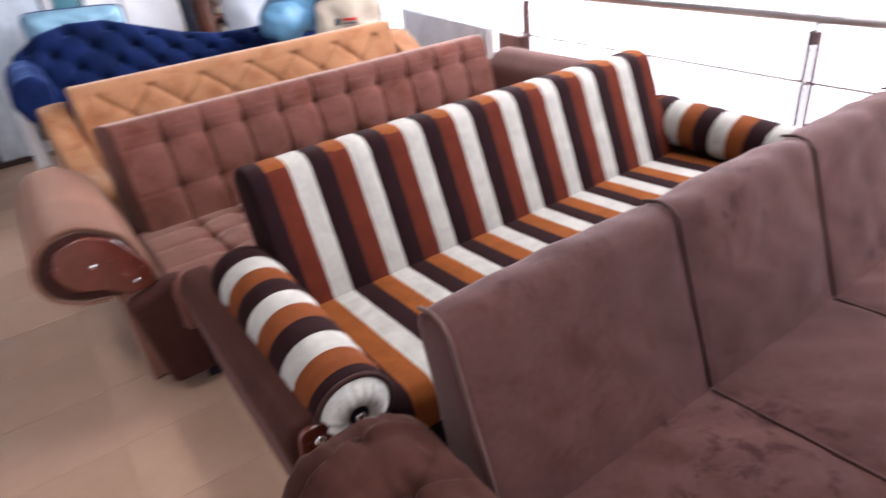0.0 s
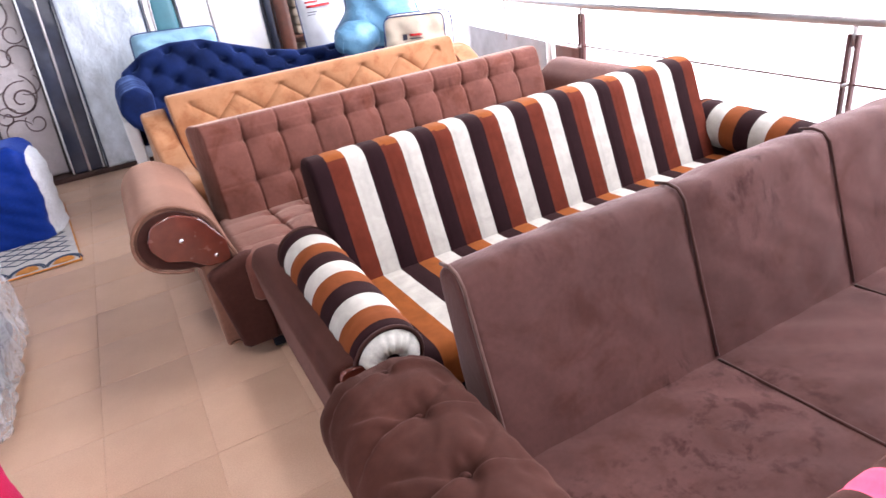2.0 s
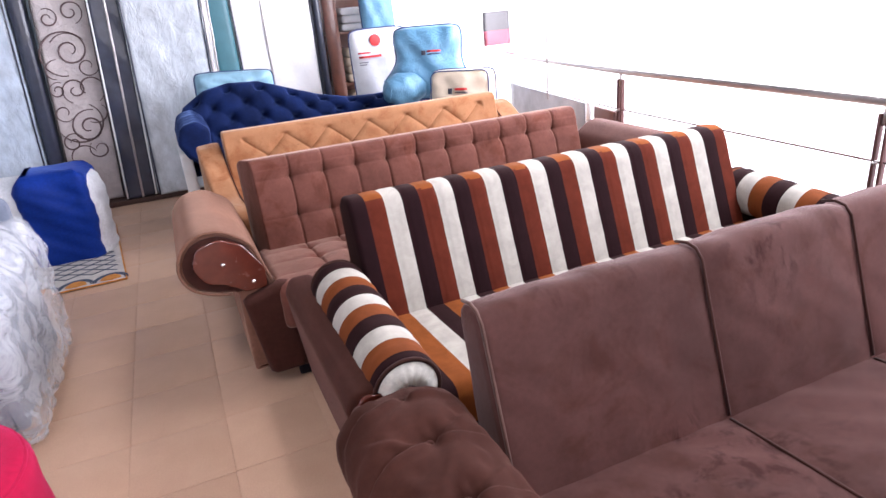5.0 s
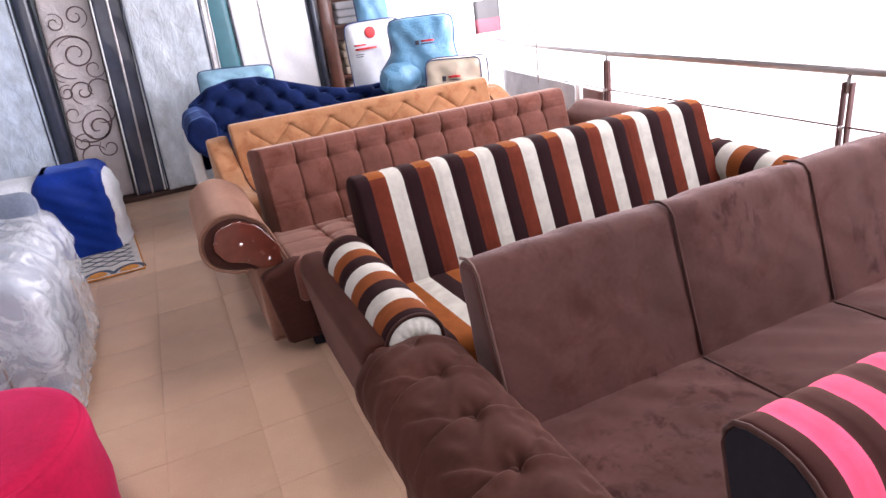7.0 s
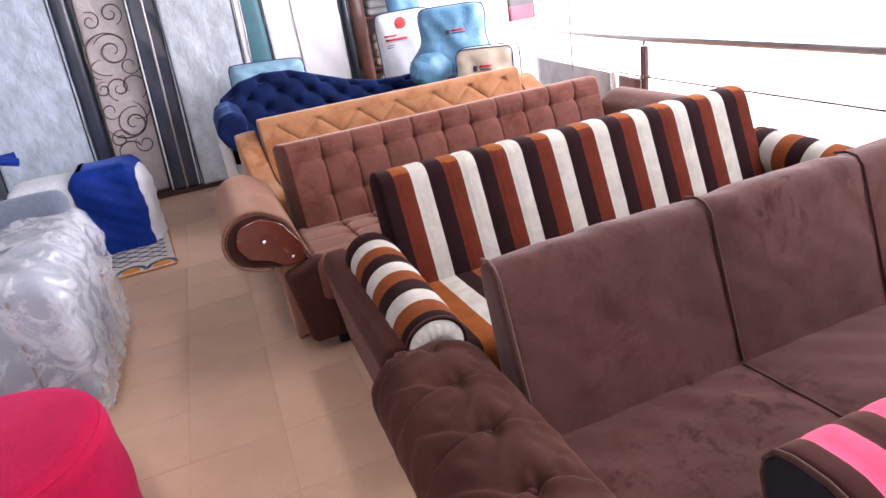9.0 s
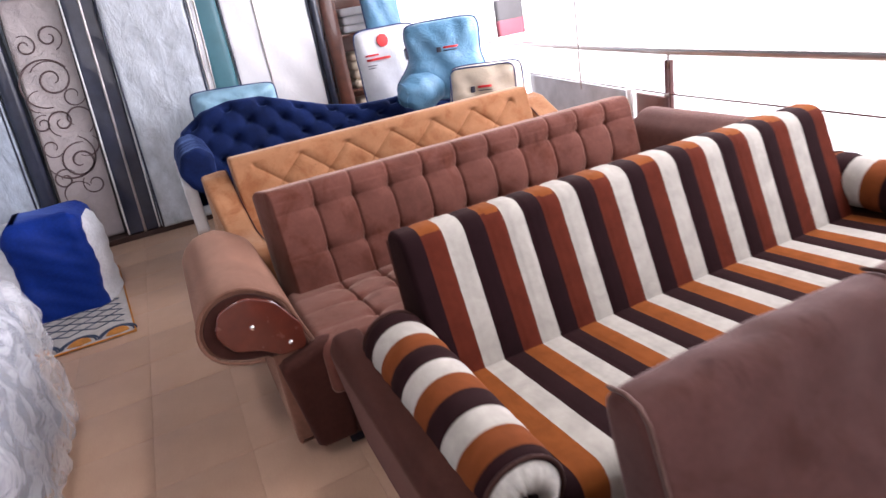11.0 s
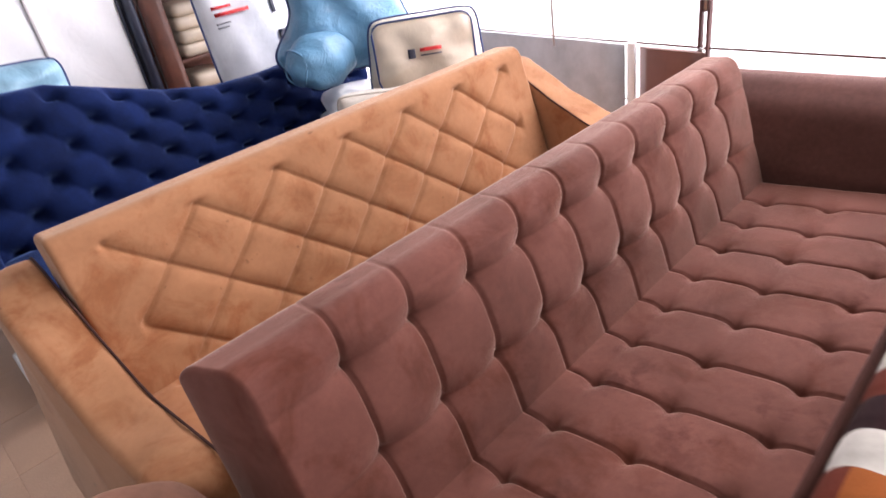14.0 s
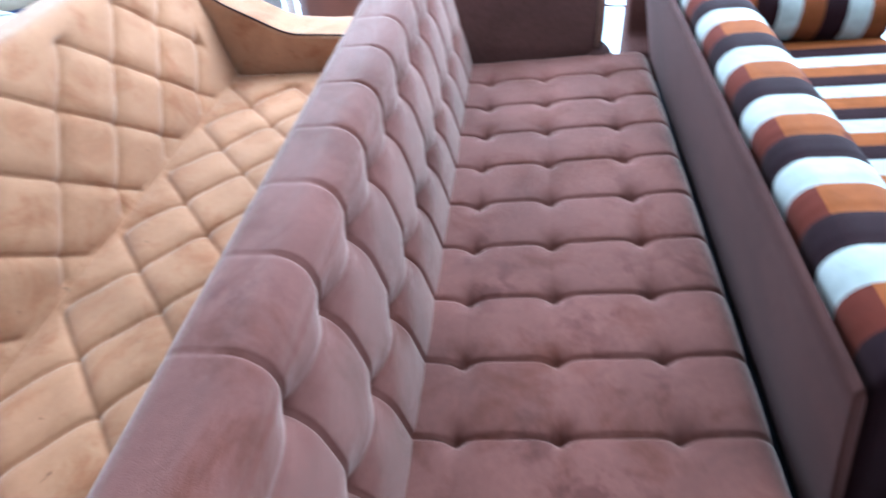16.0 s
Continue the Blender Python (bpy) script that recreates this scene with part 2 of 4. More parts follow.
M_MATT_PALE = plain("pale blue mattress in plastic", (0.52, 0.60, 0.70), 0.28, 0, 0.24, 7, 0.6, 0.7, 9, 0.03, 0.6)
M_MATT_PINK = plain("pale pink mattress cloth", (0.54, 0.475, 0.47), 0.35, 0, 0.12, 7, 0.5, 0.8, 10, 0.025)
M_MATT_DARK = plain("navy black mattress border", (0.025, 0.030, 0.055), 0.35, 0, 0.3, 8, 0.4, 0.3, 18)
M_MATT_BROWN = plain("dark brown mattress border", (0.075, 0.06, 0.055), 0.4, 0, 0.3, 8, 0.4, 0.3, 18)
M_TEAL = plain("teal painted frame", (0.05, 0.17, 0.21), 0.45, 0, 0.1)
M_SCROLL = plain("brown scroll print", (0.15, 0.10, 0.10), 0.55, 0, 0.2, 30)
M_PACK_BLUE = plain("light blue bedding in plastic", (0.115, 0.28, 0.43), 0.5, 0, 0.2, 6, 0.12, 0.9, 9, 0.02)
M_PACK_PALE = plain("pale blue bedding in plastic", (0.24, 0.43, 0.55), 0.5, 0, 0.2, 6, 0.12, 0.9, 9, 0.02)
M_PACK_BEIGE = plain("beige bedding in plastic", (0.62, 0.52, 0.40), 0.4, 0, 0.12, 6, 0.4, 0.5, 11)
M_PACK_CREAM = plain("cream plastic wrap", (0.66, 0.60, 0.52), 0.4, 0, 0.12, 6, 0.3, 0.6, 9, 0.015)
M_PACK_WHITE = plain("white printed plastic pack", (0.68, 0.68, 0.70), 0.4, 0, 0.12, 6, 0.4, 0.5, 11)
M_TRIMBLUE = plain("dark blue piping", (0.015, 0.035, 0.14), 0.4, 0, 0.1)
M_BAGBLUE = fabric("royal blue nylon", (0.006, 0.028, 0.21), 0.3, 0.15, 4.0, 0.5, tint=(0.2, 0.35, 1.0))
M_BAGWHITE = fabric("white nylon", (0.66, 0.68, 0.72), 0.2, 0.06, 4.0, 0.6)
M_RED = plain("red print", (0.62, 0.02, 0.02), 0.5, 0, 0.05)
M_INK = plain("dark print", (0.03, 0.03, 0.05), 0.5, 0, 0.1)
M_SHELF = plain("red-brown shelf wood", (0.115, 0.038, 0.022), 0.4, 0, 0.3, 10, 0.2)
M_SHADE_STRIP = plain("dark red-brown shade strip", (0.045, 0.018, 0.013), 0.5, 0, 0.2, 8)
M_RUG = fabric("cream rug pile", (0.50, 0.47, 0.45), 0.2, 0.12, 12.0, 0.95, weave=300)
M_RUGBLUE = fabric("slate blue rug pile", (0.045, 0.065, 0.11), 0.2, 0.2, 12.0, 0.95, weave=300)
M_RUGORANGE = fabric("orange rug pile", (0.55, 0.22, 0.045), 0.2, 0.2, 12.0, 0.95, weave=300)
M_FILM = film("clear plastic wrap", (0.90, 0.92, 0.96), 0.24, 0.38, 0.3, 5)
M_PARAPET = plain("grey rendered panel", (0.46, 0.46, 0.48), 0.6, 0, 0.2, 5, 0, 0.2, 40)
M_PARAPET_BROWN = plain("brown painted panel", (0.17, 0.075, 0.06), 0.5, 0, 0.15, 5)
M_WHITEPAINT = plain("white painted strip", (0.78, 0.78, 0.78), 0.5, 0, 0.05)
M_SIGNPINK = plain("pink sign print", (0.75, 0.22, 0.28), 0.5, 0, 0.06)
M_SIGNGREY = plain("grey sign print", (0.24, 0.23, 0.235), 0.5, 0, 0.06)
M_OUT = glow("overcast daylight outside", (1.0, 1.0, 1.0), 2.6)
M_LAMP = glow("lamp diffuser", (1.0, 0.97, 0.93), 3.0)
M_STREET = plain("pale street paving", (0.5, 0.5, 0.48), 0.9, 0, 0.1)


# ---- mesh tools ----
def fillet(points, radii, step):
    """A closed outline with rounded corners, sampled evenly."""
    pts = [np.array(p, float) for p in points]
    out, n = [], len(pts)
    rr = radii if isinstance(radii, (list, tuple)) else [radii] * n
    for i in range(n):
        p, a, b = pts[i], pts[i - 1], pts[(i + 1) % n]
        u, v = (a - p) / np.linalg.norm(a - p), (b - p) / np.linalg.norm(b - p)
        ang = math.acos(max(-1, min(1, float(u @ v))))
        if rr[i] <= 0 or ang > 3.1:
            out.append(p)
            continue
        t = min(rr[i] / math.tan(ang / 2), 0.49 * np.linalg.norm(a - p), 0.49 * np.linalg.norm(b - p))
        r = t * math.tan(ang / 2)
        c = p + (u + v) / np.linalg.norm(u + v) * (r / math.sin(ang / 2))
        s, e = p + u * t - c, p + v * t - c
        a0, a1 = math.atan2(s[1], s[0]), math.atan2(e[1], e[0])
        d = (a1 - a0 + math.pi) % (2 * math.pi) - math.pi
        for k in range(9):
            out.append(c + r * np.array((math.cos(a0 + d * k / 8), math.sin(a0 + d * k / 8))))
    P = np.array(out)
    Q = np.vstack([P, P[:1]])
    L = np.concatenate([[0], np.cumsum(np.linalg.norm(np.diff(Q, axis=0), axis=1))])
    m = max(8, int(L[-1] / step))
    s = np.linspace(0, L[-1], m, endpoint=False)
    R = np.stack([np.interp(s, L, Q[:, 0]), np.interp(s, L, Q[:, 1])], 1)
    area2 = np.sum(R[:, 0] * np.roll(R[:, 1], -1) - np.roll(R[:, 0], -1) * R[:, 1])
    return R if area2 > 0 else R[::-1]


def circle(cx, cy, r, n=40):
    a = np.linspace(0, 2 * math.pi, n, endpoint=False)
    return np.stack([cx + r * np.cos(a), cy + r * np.sin(a)], 1)


def make_mesh(name, verts, faces):
    me = bpy.data.meshes.new(name)
    me.from_pydata([tuple(v) for v in verts], [], faces)
    bm = bmesh.new()
    bm.from_mesh(me)
    bmesh.ops.recalc_face_normals(bm, faces=bm.faces)
    for f in bm.faces:
        f.smooth = True
    bm.to_mesh(me)
    bm.free()
    return me


def sweep(P, s0, s1, ds, axis="x", r=0.02, disp=None, warp=None):
    """An outline carried along x, y or z, with rounded ends; disp(s, a, b, na, nb) pushes the skin out or in."""
    T = np.roll(P, -1, 0) - np.roll(P, 1, 0)
    T /= np.linalg.norm(T, axis=1)[:, None] + 1e-9
    N = np.stack([T[:, 1], -T[:, 0]], 1)
    ang = np.linspace(math.pi / 2, 0, 5)
    n = max(2, int((s1 - s0 - 2 * r) / ds) + 1)
    mid = np.linspace(s0 + r, s1 - r, n)
    ss = np.concatenate([s0 + r * (1 - np.sin(ang[:-1])), mid, (s1 - r * (1 - np.sin(ang[:-1])))[::-1]])
    ins = np.concatenate([r * (1 - np.cos(ang[:-1])), np.zeros(n), (r * (1 - np.cos(ang[:-1])))[::-1]])
    V = []
    for s, i in zip(ss, ins):
        R = P - N * i
        if disp is not None:
            R = R + N * disp(np.full(len(P), s), P[:, 0], P[:, 1], N[:, 0], N[:, 1])[:, None]
        V.append(np.column_stack([np.full(len(P), s), R]))
    V = np.concatenate(V)
    if warp is not None:
        V = warp(V)
    if axis == "y":
        V = V[:, [1, 0, 2]]
    elif axis == "z":
        V = V[:, [1, 2, 0]]
    m, k = len(P), len(ss)
    F = [(i * m + j, i * m + (j + 1) % m, (i + 1) * m + (j + 1) % m, (i + 1) * m + j) for i in range(k - 1) for j in range(m)]
    F += [tuple(range(m)), tuple(range((k - 1) * m, k * m))]
    return V, F


def tube(points, r, n=8, closed=False):
    """A round cord along a line of points."""
    P = [Vector(p) for p in points]
    V, F, k = [], [], len(P)
    up = Vector((0.13, 0.21, 0.97))
    for i, p in enumerate(P):
        a = P[i - 1] if (i or closed) else p
        b = P[(i + 1) % k] if (i < k - 1 or closed) else p
        t = (b - a).normalized()
        u = t.cross(up).normalized() if abs(t.dot(up)) < 0.98 else t.cross(Vector((1, 0, 0))).normalized()
        w = t.cross(u)
        for j in range(n):
            g = 2 * math.pi * j / n
            V.append(p + r * (math.cos(g) * u + math.sin(g) * w))
    for i in range(k if closed else k - 1):
        for j in range(n):
            q = (i + 1) % k
            F.append((i * n + j, i * n + (j + 1) % n, q * n + (j + 1) % n, q * n + j))
    if not closed:
        F += [tuple(range(n)), tuple(range((k - 1) * n, k * n))]
    return V, F


def ribbon(points, w, normal, thick=0.003):
    """A flat band along a line of points, lying on a surface with that normal."""
    P, nv = [Vector(p) for p in points], Vector(normal)
    V, F = [], []
    for i, p in enumerate(P):
        t = (P[min(i + 1, len(P) - 1)] - P[max(i - 1, 0)]).normalized()
        u = t.cross(nv).normalized()
        k = w * (0.45 + 0.55 * math.sin(math.pi * (i + 0.5) / len(P)))
        for s, h in ((-1, 0), (-1, 1), (1, 1), (1, 0)):
            V.append(p + u * (s * k / 2) + nv * (thick * h))
    for i in range(len(P) - 1):
        for j in range(4):
            F.append((4 * i + j, 4 * i + (j + 1) % 4, 4 * i + 4 + (j + 1) % 4, 4 * i + 4 + j))
    F += [(0, 1, 2, 3), tuple(range(4 * len(P) - 4, 4 * len(P)))]
    return V, F


def box(x0, x1, y0, y1, z0, z1, r=0.01):
    return sweep(fillet([(x0, y0), (x1, y0), (x1, y1), (x0, y1)], min(r, abs(x1 - x0) * 0.4, abs(y1 - y0) * 0.4), 0.03 if r > 0.02 else 0.2 if max(x1 - x0, y1 - y0) > 1 else 0.05),
                 z0, z1, 1.0, "z", min(r, (z1 - z0) * 0.4))


def thing(name, loc, label, category, group="", kind=""):
    e = new(name)
    e.empty_display_size = 0.1
    e.location = loc
    return tagged(e, label, category, group, kind)


def part(name, geo, mat, parent, label=""):
    me = make_mesh(name, *geo)
    me.materials.append(mat)
    ob = new(name, me)
    if parent is not None:
        ob.parent = parent
        if parent.parent is None:
            ob.matrix_parent_inverse = Matrix.Translation(-parent.location)
    return tagged(ob, label)


def solo(name, geo, mat, label, category, group="", kind=""):
    return tagged(part(name, geo, mat, None), label, category, group, kind)


def join(*geos):
    V, F = [], []
    for v, f in geos:
        k = len(V)
        V.extend(tuple(p) for p in v)
        F.extend(tuple(i + k for i in q) for q in f)
    return V, F


def moved(geo, m):
    return [m @ Vector(v) for v in geo[0]], geo[1]


def shift(names, dx, dy):
    """Slide finished top-level things over the floor."""
    for ob in bpy.data.objects:
        if ob.parent is None and ob.name.split(".")[0] in names:
            ob.location.x += dx
            ob.location.y += dy


def bell(d, w):
    return np.exp(-(d / w) ** 2)

# ---- structure ----
solo("floor", box(-2.5, 2.8, -6.6, 4.1, -0.20, -0.0016, 0.0), M_GROUT, "tan ceramic tile floor with thin dark joints", "floor", kind="structure")
FLOOR = bpy.data.objects["floor"]
solo("wall_west", box(-2.65, -2.5, -6.6, 4.1, -0.2, 3.1, 0.0), M_WALL, "pale blue-grey painted shop wall", "wall", kind="structure")
solo("wall_north", box(-2.65, 1.7, 4.1, 4.25, -0.2, 3.1, 0.0), M_WALL, "pale blue-grey painted wall behind the mattresses", "wall", kind="structure")
solo("wall_south", join(box(-2.65, -2.4, -6.75, -6.6, -0.2, 3.1, 0.0), box(1.2, 3.05, -6.75, -6.6, -0.2, 3.1, 0.0), box(-2.4, 1.2, -6.75, -6.6, 2.9, 3.1, 0.0)),
     M_WALL, "pale painted wall round an unseen wide entrance", "wall", kind="structure")
solo("wall_east", join(box(2.9, 3.05, -6.6, 4.25, 2.85, 3.1, 0.0), box(2.9, 3.05, -6.6, -6.3, -0.2, 2.85, 0.0)), M_WALL, "painted beam over the open shop front", "wall", kind="structure")
solo("ceiling", box(-2.65, 3.05, -6.75, 4.25, 3.1, 3.2, 0.0), M_CEIL, "plain white ceiling", "ceiling", kind="structure")
solo("ground", box(-40, 60, -60, 60, -4.3, -4.2, 0.0), M_STREET, "pale paved street below the shop front", "ground", kind="structure")
solo("backdrop", join(box(11.0, 11.1, -26, 26, -4.2, 14, 0.0), box(-6, 11, 14, 14.1, -4.2, 14, 0.0)), M_OUT, "bright white daylight outside the shop front", "backdrop", kind="structure")

# Housings for the added overhead lamps; none of them comes into view.
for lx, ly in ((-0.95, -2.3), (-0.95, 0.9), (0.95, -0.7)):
    lamp = thing("added_ceiling_light", (lx, ly, 3.03), "added white rectangular ceiling light, out of view", "lamp", "ceiling lights")
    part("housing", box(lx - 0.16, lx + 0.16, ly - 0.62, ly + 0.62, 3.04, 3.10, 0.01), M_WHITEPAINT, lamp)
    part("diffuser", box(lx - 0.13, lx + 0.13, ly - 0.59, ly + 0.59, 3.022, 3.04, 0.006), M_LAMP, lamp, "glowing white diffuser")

# ---- handrail along the open front ----
RX = [(2.99, 3.3), (2.87, 2.55), (2.655, 1.19), (2.54, 0.31), (2.435, -1.53), (2.38, -3.4), (2.34, -6.2)]
RZ = 0.942


def rail_x(y):
    for (xa, ya), (xb, yb) in zip(RX, RX[1:]):
        if yb <= y <= ya:
            return xb + (xa - xb) * (y - yb) / (ya - yb)
    return RX[-1][0]


rail = thing("handrail", (2.5, 0.35, 0), "steel handrail on dark red posts with thin wires", "railing", kind="structure")
part("top_rail", tube([(x, y, RZ) for x, y in RX], 0.022, 12), M_STEEL, rail, "brushed steel tube")
for zz in (0.685, 0.40):
    part("wire", tube([(x, y, zz) for x, y in RX], 0.005, 6), M_POSTPAINT, rail, "thin dark wire")
for yy in (0.31, -1.53, -3.4, -5.3):
    x = rail_x(yy)
    post = part("post", join(box(x - 0.018, x + 0.018, yy - 0.024, yy - 0.012, 0.0, 0.89, 0.003), box(x - 0.018, x + 0.018, yy + 0.012, yy + 0.024, 0.0, 0.89, 0.003)), M_POSTPAINT, rail, "dark red flat steel bars")
    part("saddle", tube([(x, yy, 0.84), (x, yy, RZ - 0.02)], 0.011, 8), M_STEEL, post, "steel bracket")
    part("stud", tube([(x - 0.04, yy, 0.685), (x + 0.04, yy, 0.685)], 0.009, 8), M_STEEL, post, "steel wire clamp")

# low panels under the rail
low = thing("low_panel", (2.45, 1.0, 0), "low grey panel with a white strip and a brown end", "panel", kind="structure")


def along(y0, y1, x_in, z1, th=0.03, z0=0.0):
    a, b = (rail_x(y0) + x_in, y0), (rail_x(y1) + x_in, y1)
    return sweep(fillet([(a[0], a[1]), (a[0] + th, a[1]), (b[0] + th, b[1]), (b[0], b[1])], 0.003, 0.2), z0, z1, 1.0, "z", 0.004)


part("grey_panel", along(0.69, 2.3, -0.06, 0.69), M_PARAPET, low, "grey rendered panel")
part("white_strip", along(0.635, 0.685, -0.068, 0.70), M_WHITEPAINT, low, "white edge strip")
part("brown_panel", along(0.27, 0.63, -0.06, 0.68), M_PARAPET_BROWN, low, "brown painted panel")
sign = thing("poster", (2.8, 2.75, 1.0), "pink and grey poster hanging above the railing", "poster")
part("sheet", box(2.66, 2.96, 2.70, 2.706, 1.02, 1.34, 0.002), M_SIGNGREY, sign, "grey paper sheet")
part("band", box(2.66, 2.96, 2.690, 2.696, 1.02, 1.16, 0.002), M_SIGNPINK, sign, "pink printed band")
shift({"poster"}, 0.06, -0.05)
solo("glass_edge", box(2.41, 2.422, 1.02, 1.03, 0.70, 2.9, 0.002), M_STEEL, "thin upright steel trim at the open front", "trim", kind="structure")


# ---- upholstery ----
def lean(front, rear, z0, z1):
    """Side outline of a reclined backrest: front and rear are (y at bottom, y at top)."""
    return [(front[0], z0), (rear[0], z0), (rear[1], z1 - 0.01), (front[1], z1)]


def legs(parent, xs, ys, h, mat, w=0.05):
    for x in xs:
        for y in ys:
            part("leg", box(x - w / 2, x + w / 2, y - w / 2, y + w / 2, 0.0, h, 0.006), mat, parent, "short dark leg")


def scroll_outline(x, side):
    """End outline of a rolled arm whose inner face is at x; side -1: the arm lies towards smaller x."""
    q = [(0.0, 0.08), (0.0, 0.47), (0.06, 0.66), (0.17, 0.735), (0.29, 0.72), (0.35, 0.615), (0.32, 0.51), (0.22, 0.47), (0.14, 0.455), (0.14, 0.08)]
    return fillet([(x + side * a, b) for a, b in q], [0.01, 0.05, 0.12, 0.12, 0.12, 0.12, 0.12, 0.08, 0.02, 0.01], 0.014)


def comma_plate(x, side, y):
    """Varnished comma-shaped plate on the front of a rolled arm."""
    q = [(0.024, 0.462), (0.022, 0.550), (0.090, 0.660), (0.175, 0.702), (0.265, 0.680), (0.292, 0.600), (0.25, 0.528), (0.175, 0.508), (0.11, 0.462)]
    P = fillet([(x + side * a, b) for a, b in q], [0.02, 0.05, 0.06, 0.06, 0.05, 0.05, 0.04, 0.04, 0.03], 0.012)
    return sweep(P, y - 0.016, y + 0.004, 0.02, "y", 0.006)


def dome(c, r, axis="y"):
    V, F, n = [], [], 12
    for i in range(5):
        a = math.pi / 2 * i / 4
        for j in range(n):
            g = 2 * math.pi * j / n
            u, v, w = r * math.cos(a) * math.cos(g), r * math.cos(a) * math.sin(g), r * 0.6 * math.sin(a)
            V.append((c[0] + u, c[1] - w, c[2] + v) if axis == "y" else (c[0] + u, c[1] + v, c[2] + w))
    for i in range(4):
        for j in range(n):
            F.append((i * n + j, i * n + (j + 1) % n, (i + 1) * n + (j + 1) % n, (i + 1) * n + j))
    return V, F


# brown button-tufted sofa
CX0, CX1 = -0.045, 1.885
CS, CB = 0.1705, 0.018


def biscuit(rows, across):
    """Tufting in eleven columns; rows are the button lines, across picks the coordinate they lie on."""
    def f(s, a, b, na, nb):
        s = s - CB - (0.03 * np.clip(-0.25 - a, 0, 1) if across == "y" else 0)
        k = np.clip(np.round(s / CS), 1, 10)
        d = np.abs(s - k * CS)
        w = b if across == "z" else a
        face = np.clip((-na * 1.4 + np.maximum(nb, 0)) if across == "z" else nb, 0, 1)
        if across == "z":
            face = np.where(b > 0.79, np.clip(0.75 - (a + 0.10) / 0.10, 0.12, 0.8), face)
        dr = np.min([np.abs(w - q) for q in rows], axis=0)
        arch = np.sqrt(np.clip(1 - (1 - 2 * np.minimum(d, CS / 2) / CS) ** 2, 0, 1))
        out = 0.010 * arch ** 0.5 - 0.013 * bell(d, 0.0032)
        out = out - (0.004 if across == "z" else 0.0022) * bell(dr, 0.03) * (1 - 0.5 * arch) - (0.003 if across == "z" else 0.001) * bell(dr, 0.006)
        hole = bell(np.hypot(d * 0.8, dr), 0.034 if across == "z" else 0.027) * (0.017 if across == "z" else 0.014) + bell(np.hypot(d, dr), 0.011) * 0.014
        return face * (out - hole)
    return f


def skew_end(V):
    """The left end of the backrest is cut at a slant: its front edge starts further in."""
    V = V.copy()
    front = -0.235 + (V[:, 2] - 0.34) * 0.278
    k = np.clip(1 - (V[:, 1] - front) / 0.14, 0, 1) * np.clip(1 - (V[:, 0] - CX0) / 0.16, 0, 1)
    V[:, 0] = V[:, 0] + 0.055 * k
    return V


sofa = thing("tufted_sofa", (0.93, -0.4, 0), "brown velvet sofa bed tufted in squares with rolled arms", "sofa", "sofas in the row")
part("backrest", sweep(fillet(lean((-0.225, -0.085), (-0.06, 0.055), 0.34, 0.842), [0.02, 0.02, 0.045, 0.05], 0.0054), CX0, CX1, 0.0052, "x", 0.010, biscuit((0.742, 0.556), "z"), skew_end), M_BROWN, sofa, "brown velvet tufted in square cells")
part("seat", sweep(fillet([(-0.82, 0.27), (-0.15, 0.27), (-0.15, 0.405), (-0.82, 0.462)], [0.03, 0.02, 0.02, 0.05], 0.0054), CX0, CX1, 0.0052, "x", 0.03, biscuit((-0.285, -0.465, -0.665), "y")), M_BROWN, sofa, "brown velvet tufted in square cells")
part("base", box(CX0 + 0.01, CX1 - 0.01, -0.79, -0.05, 0.07, 0.275, 0.015), M_BASE, sofa, "dark brown cloth base")
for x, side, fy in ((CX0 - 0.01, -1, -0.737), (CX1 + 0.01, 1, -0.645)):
    arm = part("arm", sweep(scroll_outline(x, side), fy, 0.02, 0.05, "y", 0.025), M_ARM if side < 0 else M_ARM_SHADED, sofa, "rolled arm in lighter brown velvet" if side < 0 else "rolled arm in brown velvet, darkened for shade")
    inner = np.array([(x + side * 0.18 + (a - x - side * 0.18) * 0.90, 0.585 + (c - 0.585) * 0.88) for a, c in scroll_outline(x, side) if c > 0.44])
    # Dark inset over the roll's end: its shade is painted in base cloth.
    part("shaded_end", sweep(inner, fy - 0.0055, fy + 0.01, 0.01, "y", 0.003), M_BASE, arm, "velvet end of the roll, darkened for shade")
    pl = part("plate", comma_plate(x, side, fy - 0.005), M_PLATE, arm, "varnished mahogany comma-shaped plate")
    loop = scroll_outline(x, side)[::2].tolist()
    low = min(range(len(loop)), key=lambda i: loop[i][1])
    loop = [q for q in loop[low:] + loop[:low] if q[1] > 0.45]
    part("rim", tube([Vector((a, fy - 0.001, b)) for a, b in loop], 0.007, 6), M_ARM, arm, "padded rim")
    for a, b in ((0.176, 0.595), (0.074, 0.500)):
        part("stud", dome((x + side * a, fy - 0.02, b), 0.009), M_CHROME, arm, "bright metal stud")
part("front_block", sweep(fillet([(-0.135, 0.07), (0.015, 0.07), (0.015, 0.47), (-0.05, 0.47), (-0.19, 0.43)], 0.02, 0.03), -0.795, -0.70, 0.03, "y", 0.03), M_DARKARM, sofa, "dark brown cloth block under the arm")
part("front_block", sweep(fillet([(1.99, 0.07), (1.84, 0.07), (1.84, 0.45), (1.90, 0.47), (2.045, 0.43)], 0.02, 0.03), -0.70, -0.61, 0.03, "y", 0.03), M_DARKARM, sofa, "dark brown cloth block under the arm")
legs(sofa, (CX0 + 0.06, CX1 - 0.06), (-0.70, -0.12), 0.075, M_BLACK, 0.06)

# striped sofa with bolsters
BX0, BX1 = 0.25, 2.153


